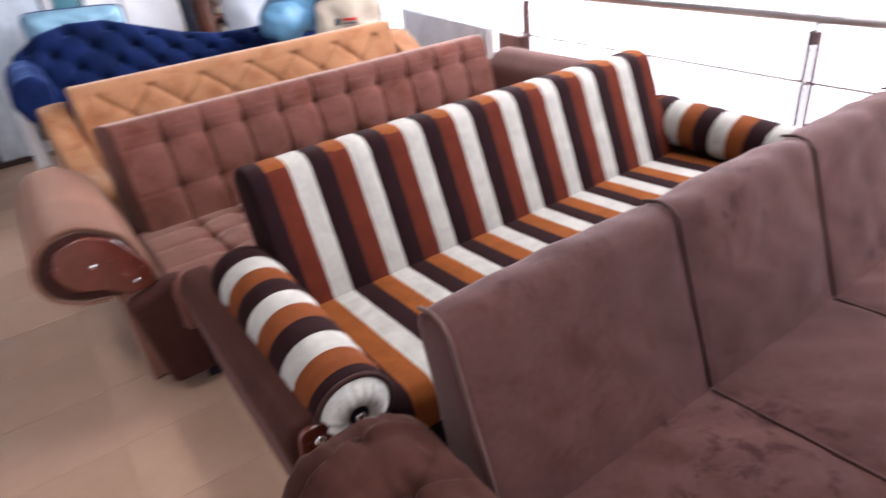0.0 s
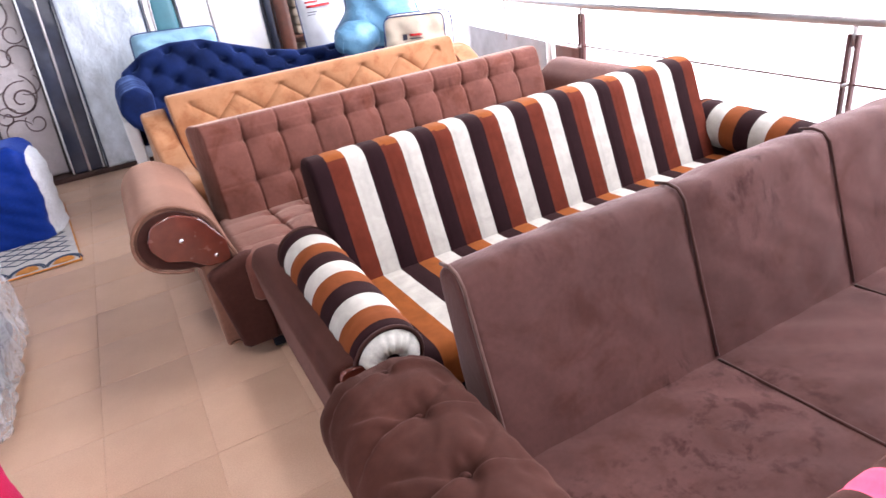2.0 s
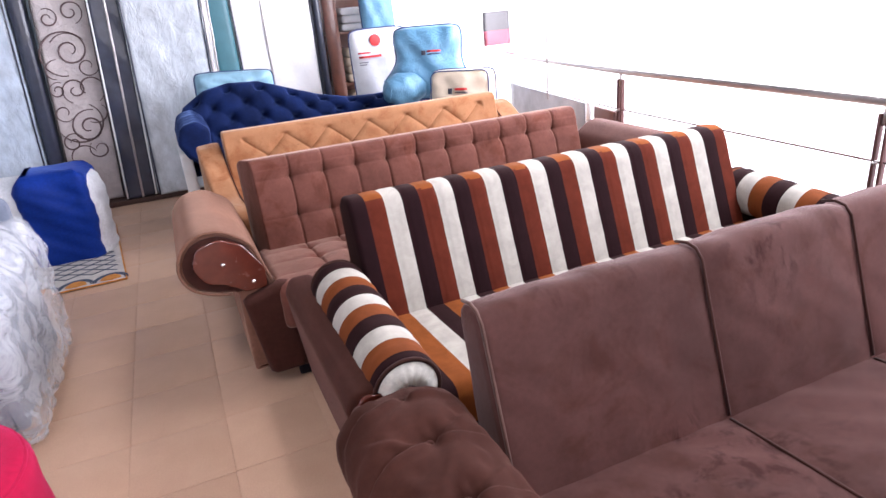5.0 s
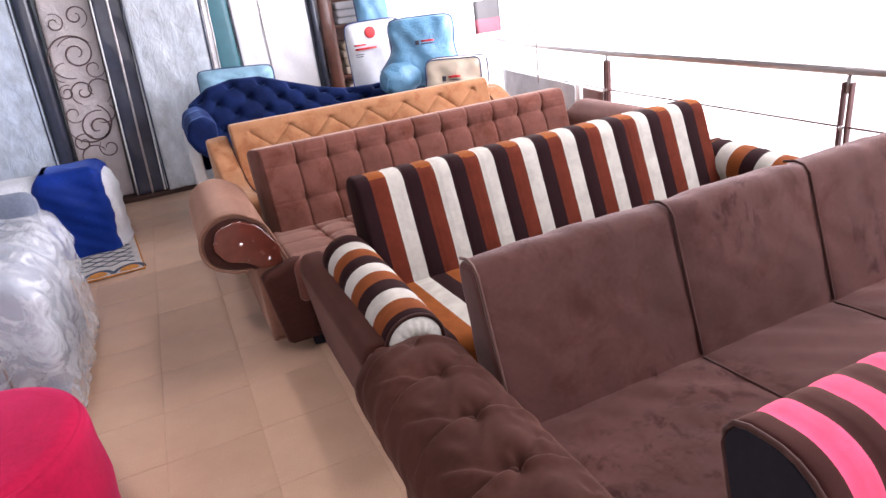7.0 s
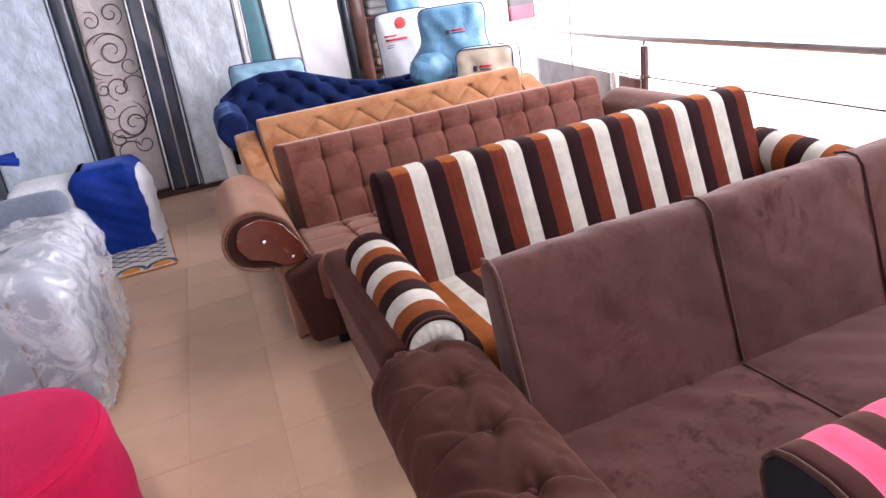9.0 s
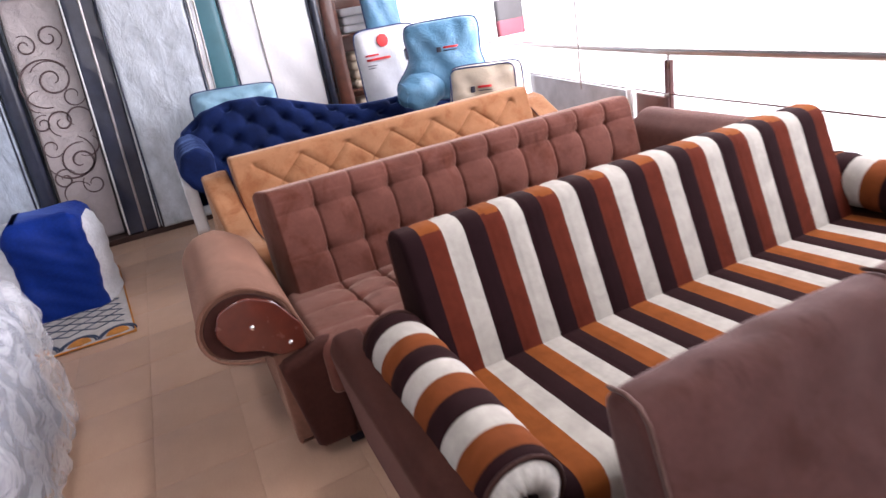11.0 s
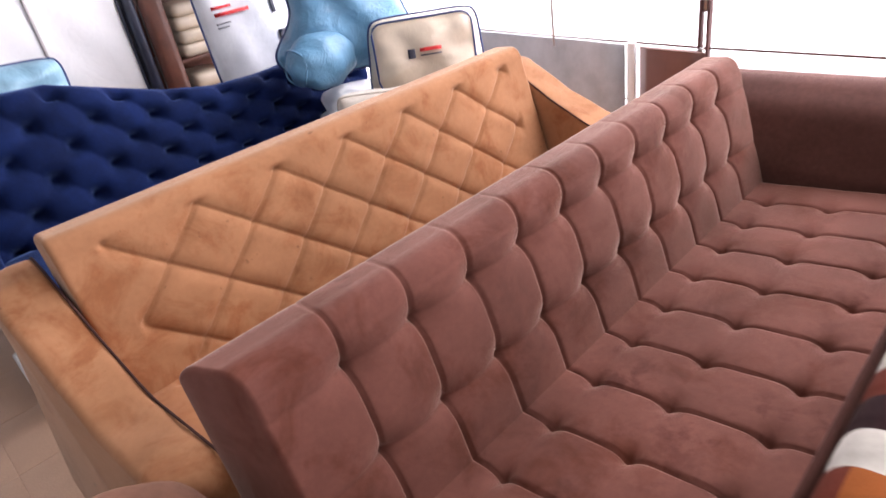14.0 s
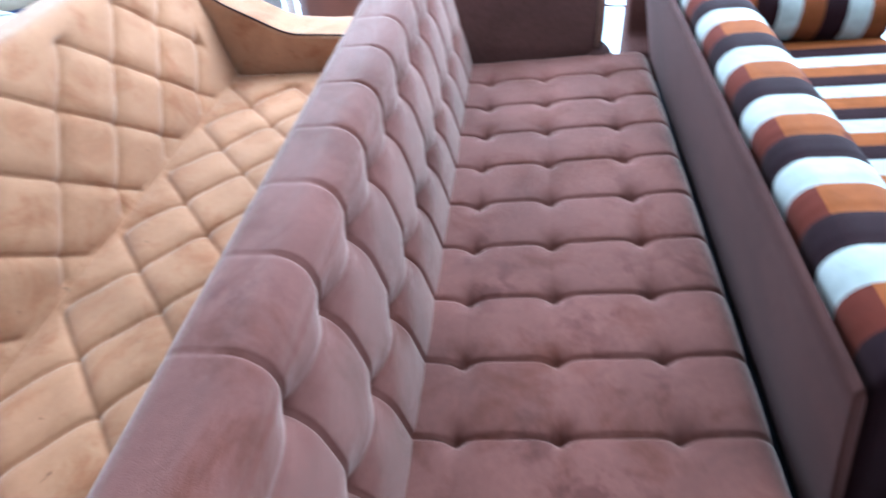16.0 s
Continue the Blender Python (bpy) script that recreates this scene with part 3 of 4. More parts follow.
def soft_stripe(start, width):
    def f(s, a, b, na, nb):
        k = np.round((s - start) / width)
        d = np.abs(s - start - k * width)
        return 0.002 - 0.004 * bell(d, 0.006)
    return f


sofa = thing("striped_sofa", (1.2, -1.3, 0), "sofa bed striped in dark brown, rust and white with bolsters", "sofa", "sofas in the row")
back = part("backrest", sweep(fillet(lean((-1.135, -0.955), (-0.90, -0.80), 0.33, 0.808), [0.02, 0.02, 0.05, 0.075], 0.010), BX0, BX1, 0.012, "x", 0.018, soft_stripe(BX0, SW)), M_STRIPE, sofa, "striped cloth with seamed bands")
back.data.materials.append(M_STRIPE_LIT)  # up-facing faces get the lit copy: light on the pile put into the colour
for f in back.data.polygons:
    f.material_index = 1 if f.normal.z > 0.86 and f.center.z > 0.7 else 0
part("back_panel", box(BX0 + 0.012, BX1 - 0.012, -0.815, -0.785, 0.10, 0.30, 0.01), M_BASE, sofa)
part("back_cover", sweep(fillet([(-0.905, 0.31), (-0.885, 0.31), (-0.783, 0.755), (-0.80, 0.755)], 0.006, 0.03), BX0 + 0.004, BX1 - 0.004, 0.2, "x", 0.004), M_DARKARM, sofa, "plain brown rear cloth")
part("seat", sweep(fillet([(-1.73, 0.25), (-1.08, 0.25), (-1.08, 0.362), (-1.73, 0.405)], [0.03, 0.02, 0.02, 0.05], 0.012), BX0, BX1, 0.012, "x", 0.02, soft_stripe(BX0, SW)), M_STRIPE_LIT, sofa, "striped cloth with seamed bands")
part("side_cover", box(BX0 - 0.006, BX0 + 0.012, -1.70, -1.10, 0.255, 0.375, 0.005), M_BASE, sofa, "dark cloth seat side")
part("base", box(BX0 + 0.01, BX1 - 0.01, -1.70, -0.86, 0.07, 0.255, 0.015), M_BLACK, sofa, "black cloth base")
for x, side in ((BX0 - 0.01, -1), (BX1 + 0.01, 1)):
    q = [(0.0, 0.08), (0.0, 0.33), (0.10, 0.36), (0.15, 0.50), (0.24, 0.50), (0.265, 0.44), (0.215, 0.03)]
    P = fillet([(x + side * a, b) for a, b in q], [0.01, 0.02, 0.05, 0.03, 0.035, 0.03, 0.01], 0.014)
    arm = part("arm", sweep(P, -1.74, -0.80, 0.05, "y", 0.02), M_DARKARM, sofa, "dark brown velvet arm")
    q = [(0.10, 0.36), (0.155, 0.485), (0.228, 0.49), (0.24, 0.40), (0.17, 0.34)]
    part("plate", sweep(fillet([(x + side * a, b) for a, b in q], 0.025, 0.012), -1.758, -1.738, 0.02, "y", 0.005), M_PLATE, arm, "varnished mahogany plate")
    part("stud", dome((x + side * 0.185, -1.758, 0.445), 0.012), M_CHROME, arm, "bright metal stud")
legs(sofa, (BX0 + 0.08, BX1 - 0.08), (-1.62, -0.95), 0.075, M_BLACK, 0.06)


def bolster(cx, cz, y0, y1, r, name_group):
    b = thing("bolster", (cx, y0, cz - r), "striped round bolster cushion with a pleated white end", "cushion", name_group)
    body = part("cover", sweep(circle(cx, cz, r, 44), y0, y1, 0.02, "y", 0.03,
                               lambda s, a, c, na, nc: 0.004 * np.sin(s * 85.0) * 0.4 + 0.003 * bell(np.mod(s + 1.78, 0.080) - 0.040, 0.03)), M_BOLSTER, b, "striped cloth")
    V, F, n, m = [], [], 72, 9
    for i in range(m):
        q = i / (m - 1)
        rad = (r - 0.012) * (1 - q) + 0.016 * q
        for j in range(n):
            g = 2 * math.pi * j / n
            puff = 0.030 * math.sin(math.pi * (1 - q) ** 0.8) + 0.006 * math.sin(g * 18) * math.sin(math.pi * q)
            V.append((cx + rad * math.cos(g), y0 - puff + 0.004, cz + rad * math.sin(g)))
    for i in range(m - 1):
        for j in range(n):
            F.append((i * n + j, i * n + (j + 1) % n, (i + 1) * n + (j + 1) % n, (i + 1) * n + j))
    F.append(tuple(range((m - 1) * n, m * n)))
    end = part("pleated_end", (V, F), M_WHITECLOTH, b, "gathered off-white cloth end")
    part("button", dome((cx, y0 - 0.006, cz), 0.030), M_BLACK, end, "dark button")
    part("crystal", dome((cx, y0 - 0.022, cz), 0.013), M_CHROME, end, "bright crystal stud")
    for yy in (y0 + 0.006, y1 - 0.006):
        part("piping", tube([(cx + (r - 0.004) * math.cos(g), yy, cz + (r - 0.004) * math.sin(g)) for g in np.linspace(0, 2 * math.pi, 40, endpoint=False)], 0.006, 6, True), M_PIPING, b, "dark corded piping")
    b.rotation_euler = (radians(2.5), 0, 0)
    return b


bolster(0.158, 0.462, -1.745, -0.97, 0.104, "bolsters on the striped sofa")
bolster(BX1 + 0.085, 0.450, -1.70, -0.95, 0.104, "bolsters on the striped sofa")

# taupe three-panel sofa
AX = (0.272, 0.972, 1.582, 2.19)


def panels(s, a, b, na, nb):
    out = np.zeros(len(s))
    for x0, x1 in zip(AX, AX[1:]):
        q = np.clip((s - x0) / (x1 - x0), 0, 1)
        out = np.where((s >= x0) & (s < x1), 0.016 * (4 * q * (1 - q)) ** 0.4, out)
    wr = 0.0025 * np.sin(s * 31 + a * 40 + 1.7 * np.sin(b * 23)) * np.sin(b * 17 + s * 7)
    return out + wr


sofa = thing("taupe_sofa", (1.2, -2.3, 0), "taupe brown suede sofa bed in three panels with piped seams", "sofa", "sofas in the row")
part("backrest", sweep(fillet(lean((-2.155, -1.985), (-1.99, -1.89), 0.27, 0.778), [0.02, 0.02, 0.03, 0.04], 0.014), AX[0], AX[-1], 0.014, "x", 0.015, panels), M_TAUPE, sofa, "taupe suede in three panels")
part("seat", sweep(fillet([(-2.68, 0.19), (-2.06, 0.19), (-2.06, 0.305), (-2.68, 0.345)], [0.03, 0.02, 0.02, 0.05], 0.014), AX[0], AX[-1], 0.014, "x", 0.015, panels), M_TAUPE, sofa, "taupe suede in three panels")
part("base", box(AX[0] + 0.01, AX[-1] - 0.01, -2.65, -1.95, 0.06, 0.195, 0.015), M_BASE, sofa, "dark brown cloth base")
for i, x in enumerate(AX):
    x += 0.010 if i == 0 else -0.006 if i == 3 else 0
    part("piping", tube([(x, -1.90, 0.779), (x, -1.945, 0.789), (x, -1.98, 0.783), (x, -2.003, 0.757), (x, -2.078, 0.53), (x, -2.145, 0.325)], 0.005, 6), M_PIPING if 0 < i < 3 else M_PIPING_LIGHT, sofa, "corded piping")
    part("piping", tube([(x, -2.15, 0.315), (x, -2.4, 0.332), (x, -2.64, 0.347), (x, -2.685, 0.32), (x, -2.69, 0.21)], 0.005, 6), M_PIPING, sofa, "corded piping")


ROLL_Y = (-1.945, -2.13, -2.325, -2.52, -2.715)


def roll_links():
    """Pleats that run from each crown button over the flanks."""
    out = []
    for y in ROLL_Y:
        for t_end, dy in ((0.25, -0.035), (2.95, -0.045)):
            out.append((y, 1.55, y + dy, t_end, 1.0))
        for t_end, dy in ((0.45, 0.10), (2.75, 0.10)):
            out.append((y, 1.55, y + dy, t_end, 0.35))
    return out


def tufted_roll(cx, cz):
    R = 0.165

    def f(s, a, b, na, nb):
        th = np.arctan2(b - cz, a - cx)
        th = np.where(th < -1.6, th + 2 * math.pi, th)
        out = np.zeros(len(s))
        for y in ROLL_Y:
            d = np.hypot((th - 1.55) * R, s - y)
            out -= 0.024 * bell(d, 0.013) + 0.022 * bell(d, 0.045)
        for y0, t0, y1, t1, k in roll_links():
            u = np.clip((th - t0) / (t1 - t0), 0, 1)
            on = np.clip((th - t0) / (t1 - t0) * 8, 0, 1) * np.clip((1 - (th - t0) / (t1 - t0)) * 4, 0, 1)
            v = s - (y0 + (y1 - y0) * u ** 1.6)
            out -= k * on * (0.016 * bell(v, 0.007) + 0.012 * bell(v - 0.014, 0.022) - 0.011 * bell(v + 0.02, 0.015))
        crinkle = 0.0025 * np.sin(s * 75 + 3 * np.sin(th * 4)) * np.sin(th * 5 + s * 21) ** 2
        return np.where(b > cz - 0.12, out, out * 0.2) + 0.010 + crinkle
    return f


for cx, side in ((0.075, -1), (2.36, 1)):
    q = [(cx - 0.03 * -side - 0.05, 0.06), (cx - 0.055, 0.36), (cx - 0.145, 0.405), (cx - 0.182, 0.50), (cx - 0.115, 0.584), (cx + 0.04, 0.602), (cx + 0.15, 0.545), (cx + 0.16, 0.40), (cx + 0.15, 0.06)]
    if side > 0:
        q = [(2 * cx - a, b) for a, b in q]
    arm = part("arm", sweep(fillet(q, [0.01, 0.05, 0.06, 0.09, 0.1, 0.1, 0.1, 0.1, 0.01], 0.008), -2.80, -1.872, 0.008, "y", 0.085, tufted_roll(cx, 0.49)), M_TAUPE_ARM, sofa, "rolled arm with deep button tufting")
    for y in ROLL_Y:
        part("button", moved(dome((0, 0, 0), 0.012, "z"), Matrix.Translation((cx, y, 0.577))), M_TAUPE_ARM, arm)
legs(sofa, (AX[0] + 0.08, AX[-1] - 0.08), (-2.55, -2.05), 0.065, M_BLACK, 0.06)

# mustard quilted sofa
DX0, DX1 = -0.055, 1.790


def quilt(z_origin, across):
    """Pressed diamond quilting; the crossings lie 0.268 apart in rows 0.118 apart."""
    def f(s, a, b, na, nb):
        w = (b - z_origin) / 0.966 if across == "z" else z_origin - a
        x0, w0, lo, hi = (0.187, 0.345, 0.055, 0.475) if across == "z" else (0.75, 0.135, 0.02, 0.50)
        face = np.clip(-na * 1.5, 0, 1) if across == "z" else np.clip(nb, 0, 1)
        u, v = (s - x0) / 0.268 + (w - w0) / 0.236, (s - x0) / 0.268 - (w - w0) / 0.236
        du, dv = np.abs(u - np.round(u)) * 0.177, np.abs(v - np.round(v)) * 0.177
        on = np.clip((w - lo) / 0.012, 0, 1) * np.clip((hi - w) / 0.012, 0, 1) * np.clip((s - DX0 - 0.10) / 0.02, 0, 1) * np.clip((DX1 - 0.10 - s) / 0.02, 0, 1)
        g = 0.009 * bell(du, 0.004) + 0.008 * bell(du, 0.022) + 0.011 * bell(dv, 0.004) + 0.009 * bell(dv, 0.022)
        slack = 0.002 * np.sin(s * 19 + w * 31) * np.sin(w * 23 - s * 7)
        return face * (0.004 - g * on + slack)
    return f


sofa = thing("mustard_sofa", (0.9, 0.5, 0), "mustard velvet sofa bed quilted in diamonds with swept arms", "sofa", "sofas in the row")
part("backrest", sweep(fillet(lean((0.655, 0.79), (0.86, 0.935), 0.36, 0.865), [0.02, 0.02, 0.04, 0.05], 0.006), DX0, DX1, 0.006, "x", 0.014, quilt(0.36, "z")), M_MUSTARD, sofa, "mustard velvet quilted in diamonds")
part("seat", sweep(fillet([(0.12, 0.27), (0.74, 0.27), (0.74, 0.405), (0.12, 0.43)], [0.03, 0.02, 0.02, 0.05], 0.006), DX0, DX1, 0.006, "x", 0.03, quilt(0.68, "y")), M_MUSTARD, sofa, "mustard velvet quilted in diamonds")
part("base", box(DX0 + 0.01, DX1 - 0.01, 0.15, 0.84, 0.07, 0.275, 0.015), M_MUSTARD, sofa)
for x0, x1 in ((DX0 - 0.155, DX0 - 0.012), (DX1 + 0.012, DX1 + 0.17)):
    q = [(0.13, 0.08), (0.98, 0.08), (0.99, 0.785), (0.86, 0.770), (0.66, 0.645), (0.46, 0.545), (0.13, 0.54)]
    P = fillet(q, [0.01, 0.01, 0.03, 0.05, 0.2, 0.2, 0.06], 0.016)
    outer = -1 if x0 < 0 else 1

    turn_in = 0.045 if outer < 0 else 0.0

    def flare(V, mid=(x0 + x1) / 2, outer=outer, turn_in=turn_in):
        V = V.copy()
        out = np.clip((V[:, 0] - mid) * outer / 0.07, 0, 1)
        spread = 0.10 * np.clip(0.55 - V[:, 2], 0, 1) if turn_in else 0.10 * np.clip(0.75 - V[:, 2], 0, 1) + 0.05 * np.clip(0.6 - V[:, 1], 0, 1)
        V[:, 0] = V[:, 0] + outer * out * spread + turn_in * np.clip((0.85 - V[:, 1]) / 0.7, 0, 1)
        return V

    arm = part("arm", sweep(P, x0, x1, 0.02, "x", 0.02, lambda s, a, b, na, nb: 0.003 * np.sin(s * 40 + a * 13) * np.sin(a * 21 + b * 9), flare), M_MUSTARD, sofa, "swept flat mustard arm")
    line = sorted((a, b) for a, b in P if b > 0.45 and a < 0.985)
    part("piping", tube([((x1 if outer < 0 else x0) + outer * 0.006 + turn_in * min(1, max(0, (0.85 - a) / 0.7)), a, b) for a, b in line], 0.0036, 6), M_PIPING, arm, "corded piping along the inner edge")
legs(sofa, (DX0 + 0.06, DX1 - 0.06), (0.22, 0.78), 0.075, M_BLACK, 0.06)

shift({"mustard_sofa"}, 0.017, -0.03)

# navy chaise with a wavy tufted back
def crest(x):
    return 0.018 + np.interp(x, [-0.32, -0.22, -0.05, 0.15, 0.38, 0.62, 0.85, 1.10, 1.35, 1.75, 2.0], [0.68, 0.865, 0.972, 1.01, 0.995, 0.91, 0.83, 0.775, 0.765, 0.785, 0.77])


def diamond_tuft(px, pz):
    def f(s, a, b, na, nb):
        face = np.clip(-na * 1.5, 0, 1)
        out = np.zeros(len(s))
        u, v = s / px + b / pz, s / px - b / pz
        du, dv = np.abs(u - np.round(u)), np.abs(v - np.round(v))
        cell = np.minimum(du, dv)
        out = 0.016 * np.clip(4 * cell * (1 - cell), 0, 1) ** 0.7 - 0.060 * bell(np.hypot(du, dv), 0.17) - 0.026 * bell(np.hypot(du, dv), 0.32)
        return face * out
    return f


def wave(V):
    V = V.copy()
    h = crest(V[:, 0])
    k = np.clip((V[:, 2] - 0.40) / 0.58, 0, 2)
    V[:, 2] = np.where(V[:, 2] > 0.40, 0.40 + k * (h - 0.40), V[:, 2])
    return V


chaise = thing("chaise", (0.8, 1.9, 0), "navy blue velvet chaise with a wavy deep-buttoned back", "sofa", "sofas in the row")
part("backrest", sweep(fillet([(2.06, 0.36), (2.27, 0.36), (2.31, 0.97), (2.16, 0.98)], [0.02, 0.02, 0.06, 0.07], 0.009), -0.26, 1.98, 0.009, "x", 0.04, diamond_tuft(0.25, 0.21), wave), M_NAVY, chaise, "navy velvet with deep diamond buttoning")
part("seat", sweep(fillet([(1.50, 0.25), (2.10, 0.25), (2.10, 0.42), (1.50, 0.44)], [0.03, 0.02, 0.02, 0.06], 0.03), -0.15, 1.95, 0.03, "x", 0.03), M_NAVY, chaise)
q = [(-0.09, 0.40), (-0.11, 0.62), (-0.09, 0.80), (-0.17, 0.87), (-0.28, 0.84), (-0.32, 0.72), (-0.27, 0.62), (-0.21, 0.57)]


def arm_fold(s, a, b, na, nb):
    return 0.004 * np.sin(s * 38 + a * 9 + 2 * np.sin(s * 11)) * np.clip((b - 0.55) * 4, 0, 1)


part("arm", sweep(fillet(q, [0.01, 0.05, 0.06, 0.06, 0.07, 0.06, 0.03, 0.01], 0.014), 1.46, 2.25, 0.014, "y", 0.04, arm_fold), M_NAVY, chaise, "rolled navy velvet arm with pleats")
part("side_panel", sweep(fillet([(1.62, 0.30), (1.60, 0.64), (2.30, 0.70), (2.44, 0.02), (2.34, 0.005), (2.10, 0.22)], [0.03, 0.03, 0.04, 0.03, 0.03, 0.15], 0.02), -0.325, -0.245, 0.03, "x", 0.015), M_FOAMWHITE, chaise, "white painted side and leg")
part("foot", sweep(fillet([(1.52, 0.005), (1.58, 0.005), (1.66, 0.25), (1.50, 0.25)], 0.015, 0.02), 1.84, 1.92, 0.03, "x", 0.01), M_FOAMWHITE, chaise, "white painted leg")
part("foot", sweep(fillet([(1.52, 0.005), (1.58, 0.005), (1.66, 0.25), (1.50, 0.25)], 0.015, 0.02), -0.22, -0.14, 0.03, "x", 0.01), M_FOAMWHITE, chaise, "white painted leg")

shift({"chaise"}, 0.03, -0.07)

# pink and brown striped sofa
FX0, FX1 = 0.355, 2.1
sofa = thing("pink_striped_sofa", (1.2, -3.2, 0), "sofa bed striped in bright pink and dark brown", "sofa", "sofas in the row")
part("backrest", sweep(fillet(lean((-3.12, -2.96), (-2.87, -2.77), 0.30, 0.78), [0.02, 0.02, 0.05, 0.12], 0.012), FX0, FX1, 0.012, "x", 0.02, soft_stripe(FX0, 0.064)), M_PINKSTRIPE, sofa, "pink and brown striped velvet")
part("side_cover", sweep(fillet([(-3.11, 0.305), (-2.873, 0.305), (-2.776, 0.767), (-2.955, 0.77)], [0.02, 0.02, 0.05, 0.12], 0.02), FX0 - 0.004, FX0 + 0.03, 0.02, "x", 0.003), M_BLACK, sofa, "black cloth side")
part("piping", tube([(FX0 + 0.002, a, b) for a, b in fillet(lean((-3.12, -2.96), (-2.87, -2.77), 0.30, 0.78), [0.02, 0.02, 0.05, 0.12], 0.03)], 0.006, 6, True), M_PIPING, sofa, "dark corded piping")
part("seat", sweep(fillet([(-3.66, 0.22), (-3.06, 0.22), (-3.06, 0.36), (-3.66, 0.39)], [0.03, 0.02, 0.02, 0.05], 0.02), FX0, FX1, 0.02, "x", 0.02, soft_stripe(FX0, 0.064)), M_PINKSTRIPE, sofa, "pink and brown striped velvet")
part("base", box(FX0 + 0.02, FX1 - 0.02, -3.62, -2.90, 0.06, 0.225, 0.015), M_BASE, sofa, "dark brown cloth base")
legs(sofa, (FX0 + 0.1, FX1 - 0.1), (-3.5, -3.0), 0.065, M_BLACK, 0.06)

# ---- mattresses against the far wall ----
# Dark slab added where there is only shade below the mattresses.
solo("platform", box(-2.48, 1.12, 2.98, 3.95, 0.0, 0.045, 0.004), M_SHADE_STRIP, "low dark red-brown strip standing in for shade under the mattresses", "platform", kind="structure")


def mattress(x0, x1, y0, y1, h, face, side, label, lean_x=0.0, quilted=0.0):
    m = thing("mattress", ((x0 + x1) / 2, y0, 0), label, "mattress", "mattresses against the wall")

    def shear(V):
        V = V.copy()
        V[:, 1] = V[:, 1] + lean_x * V[:, 0]
        return V

    def puff(s, a, b, na, nb):
        u, v = (s + a) / 0.12, (s - a) / 0.12
        c = np.minimum(np.abs(u - np.round(u)), np.abs(v - np.round(v)))
        return np.clip(-nb, 0, 1) * quilted * np.sqrt(c) + 0.003 * np.sin(s * 13 + a * 21)
    part("core", sweep(fillet([(x0, y0), (x1, y0), (x1, y1), (x0, y1)], 0.03, 0.02), 0.046, h, 0.03, "z", 0.03, puff, shear), face, m)
    for xx in (x0 + 0.012, x1 - 0.012):
        part("piping", tube([(xx + lean_x * z, y0 - 0.004, z) for z in np.linspace(0.06, h - 0.03, 12)], 0.008, 6), side, m, "corded mattress piping")
    return m


mat_a = mattress(-1.30, -0.875, 3.20, 3.42, 1.95, M_MATT_PINK, M_MATT_BROWN, "pale pink mattress with brown scroll print in plastic", 0.07)
part("border", sweep(fillet([(-1.42, 3.18), (-1.305, 3.18), (-1.305, 3.40), (-1.42, 3.40)], 0.02, 0.03), 0.046, 1.95, 0.05, "z", 0.02, None,
                     lambda V: np.column_stack([V[:, 0], V[:, 1] + 0.05 * V[:, 0], V[:, 2]])), M_MATT_DARK, mat_a, "navy black mattress border")
mattress(-2.20, -1.43, 3.14, 3.40, 1.95, M_MATT_PALE, M_MATT_DARK, "pale blue-white mattress wrapped in shiny plastic", 0.05, 0.006)
mat_b = mattress(-0.865, -0.60, 3.06, 3.42, 2.0, M_MATT_DARK, M_WHITEPAINT, "mattress on edge with a navy black border", 0.06)
part("stripe", sweep(fillet([(-0.735, 3.05), (-0.715, 3.05), (-0.715, 3.065), (-0.735, 3.065)], 0.003, 0.02), 0.05, 1.95, 0.1, "z", 0.004, None,
                     lambda V: np.column_stack([V[:, 0], V[:, 1] + 0.06 * V[:, 0], V[:, 2]])), M_STEEL, mat_b, "silver ribbon on the border")
mattress(-0.59, 0.05, 3.02, 3.28, 2.0, M_MATT_SILVER, M_MATT_DARK, "silvery white quilted mattress wrapped in plastic", 0.04, 0.006)
mattress(0.055, 0.125, 3.10, 3.40, 2.0, M_MATT_WHITE, M_STEEL, "thin white mattress on edge", 0.04)
solo("door_frame", box(0.15, 0.35, 3.12, 3.24, 0.0, 2.3, 0.006), M_TEAL, "teal painted upright door frame", "frame", kind="structure")
mat_c = mattress(0.36, 1.10, 3.14, 3.36, 2.05, M_MATT_WHITE, M_MATT_DARK, "bright white mattress standing in plastic", 0.0)
part("piping", tube([(0.64, 3.134, z) for z in np.linspace(0.06, 2.0, 10)], 0.010, 6), M_STEEL, mat_c, "grey corded piping")
solo("trim_strip", box(1.115, 1.175, 3.10, 3.3, 0.0, 2.3, 0.005), M_MATT_DARK, "narrow dark upright strip beside the shelf", "trim", kind="structure")


def spiral(cx, cz, r0, r1, a0, turns, n=36):
    out = []
    for i in range(n):
        q = i / (n - 1)
        a, r = a0 + turns * 2 * math.pi * q, r0 + (r1 - r0) * q
        out.append((cx + r * math.cos(a), cz + r * math.sin(a)))
    return out


def on_face(line):
    return [(x + 0.07 * z, 3.193, z) for x, z in line]


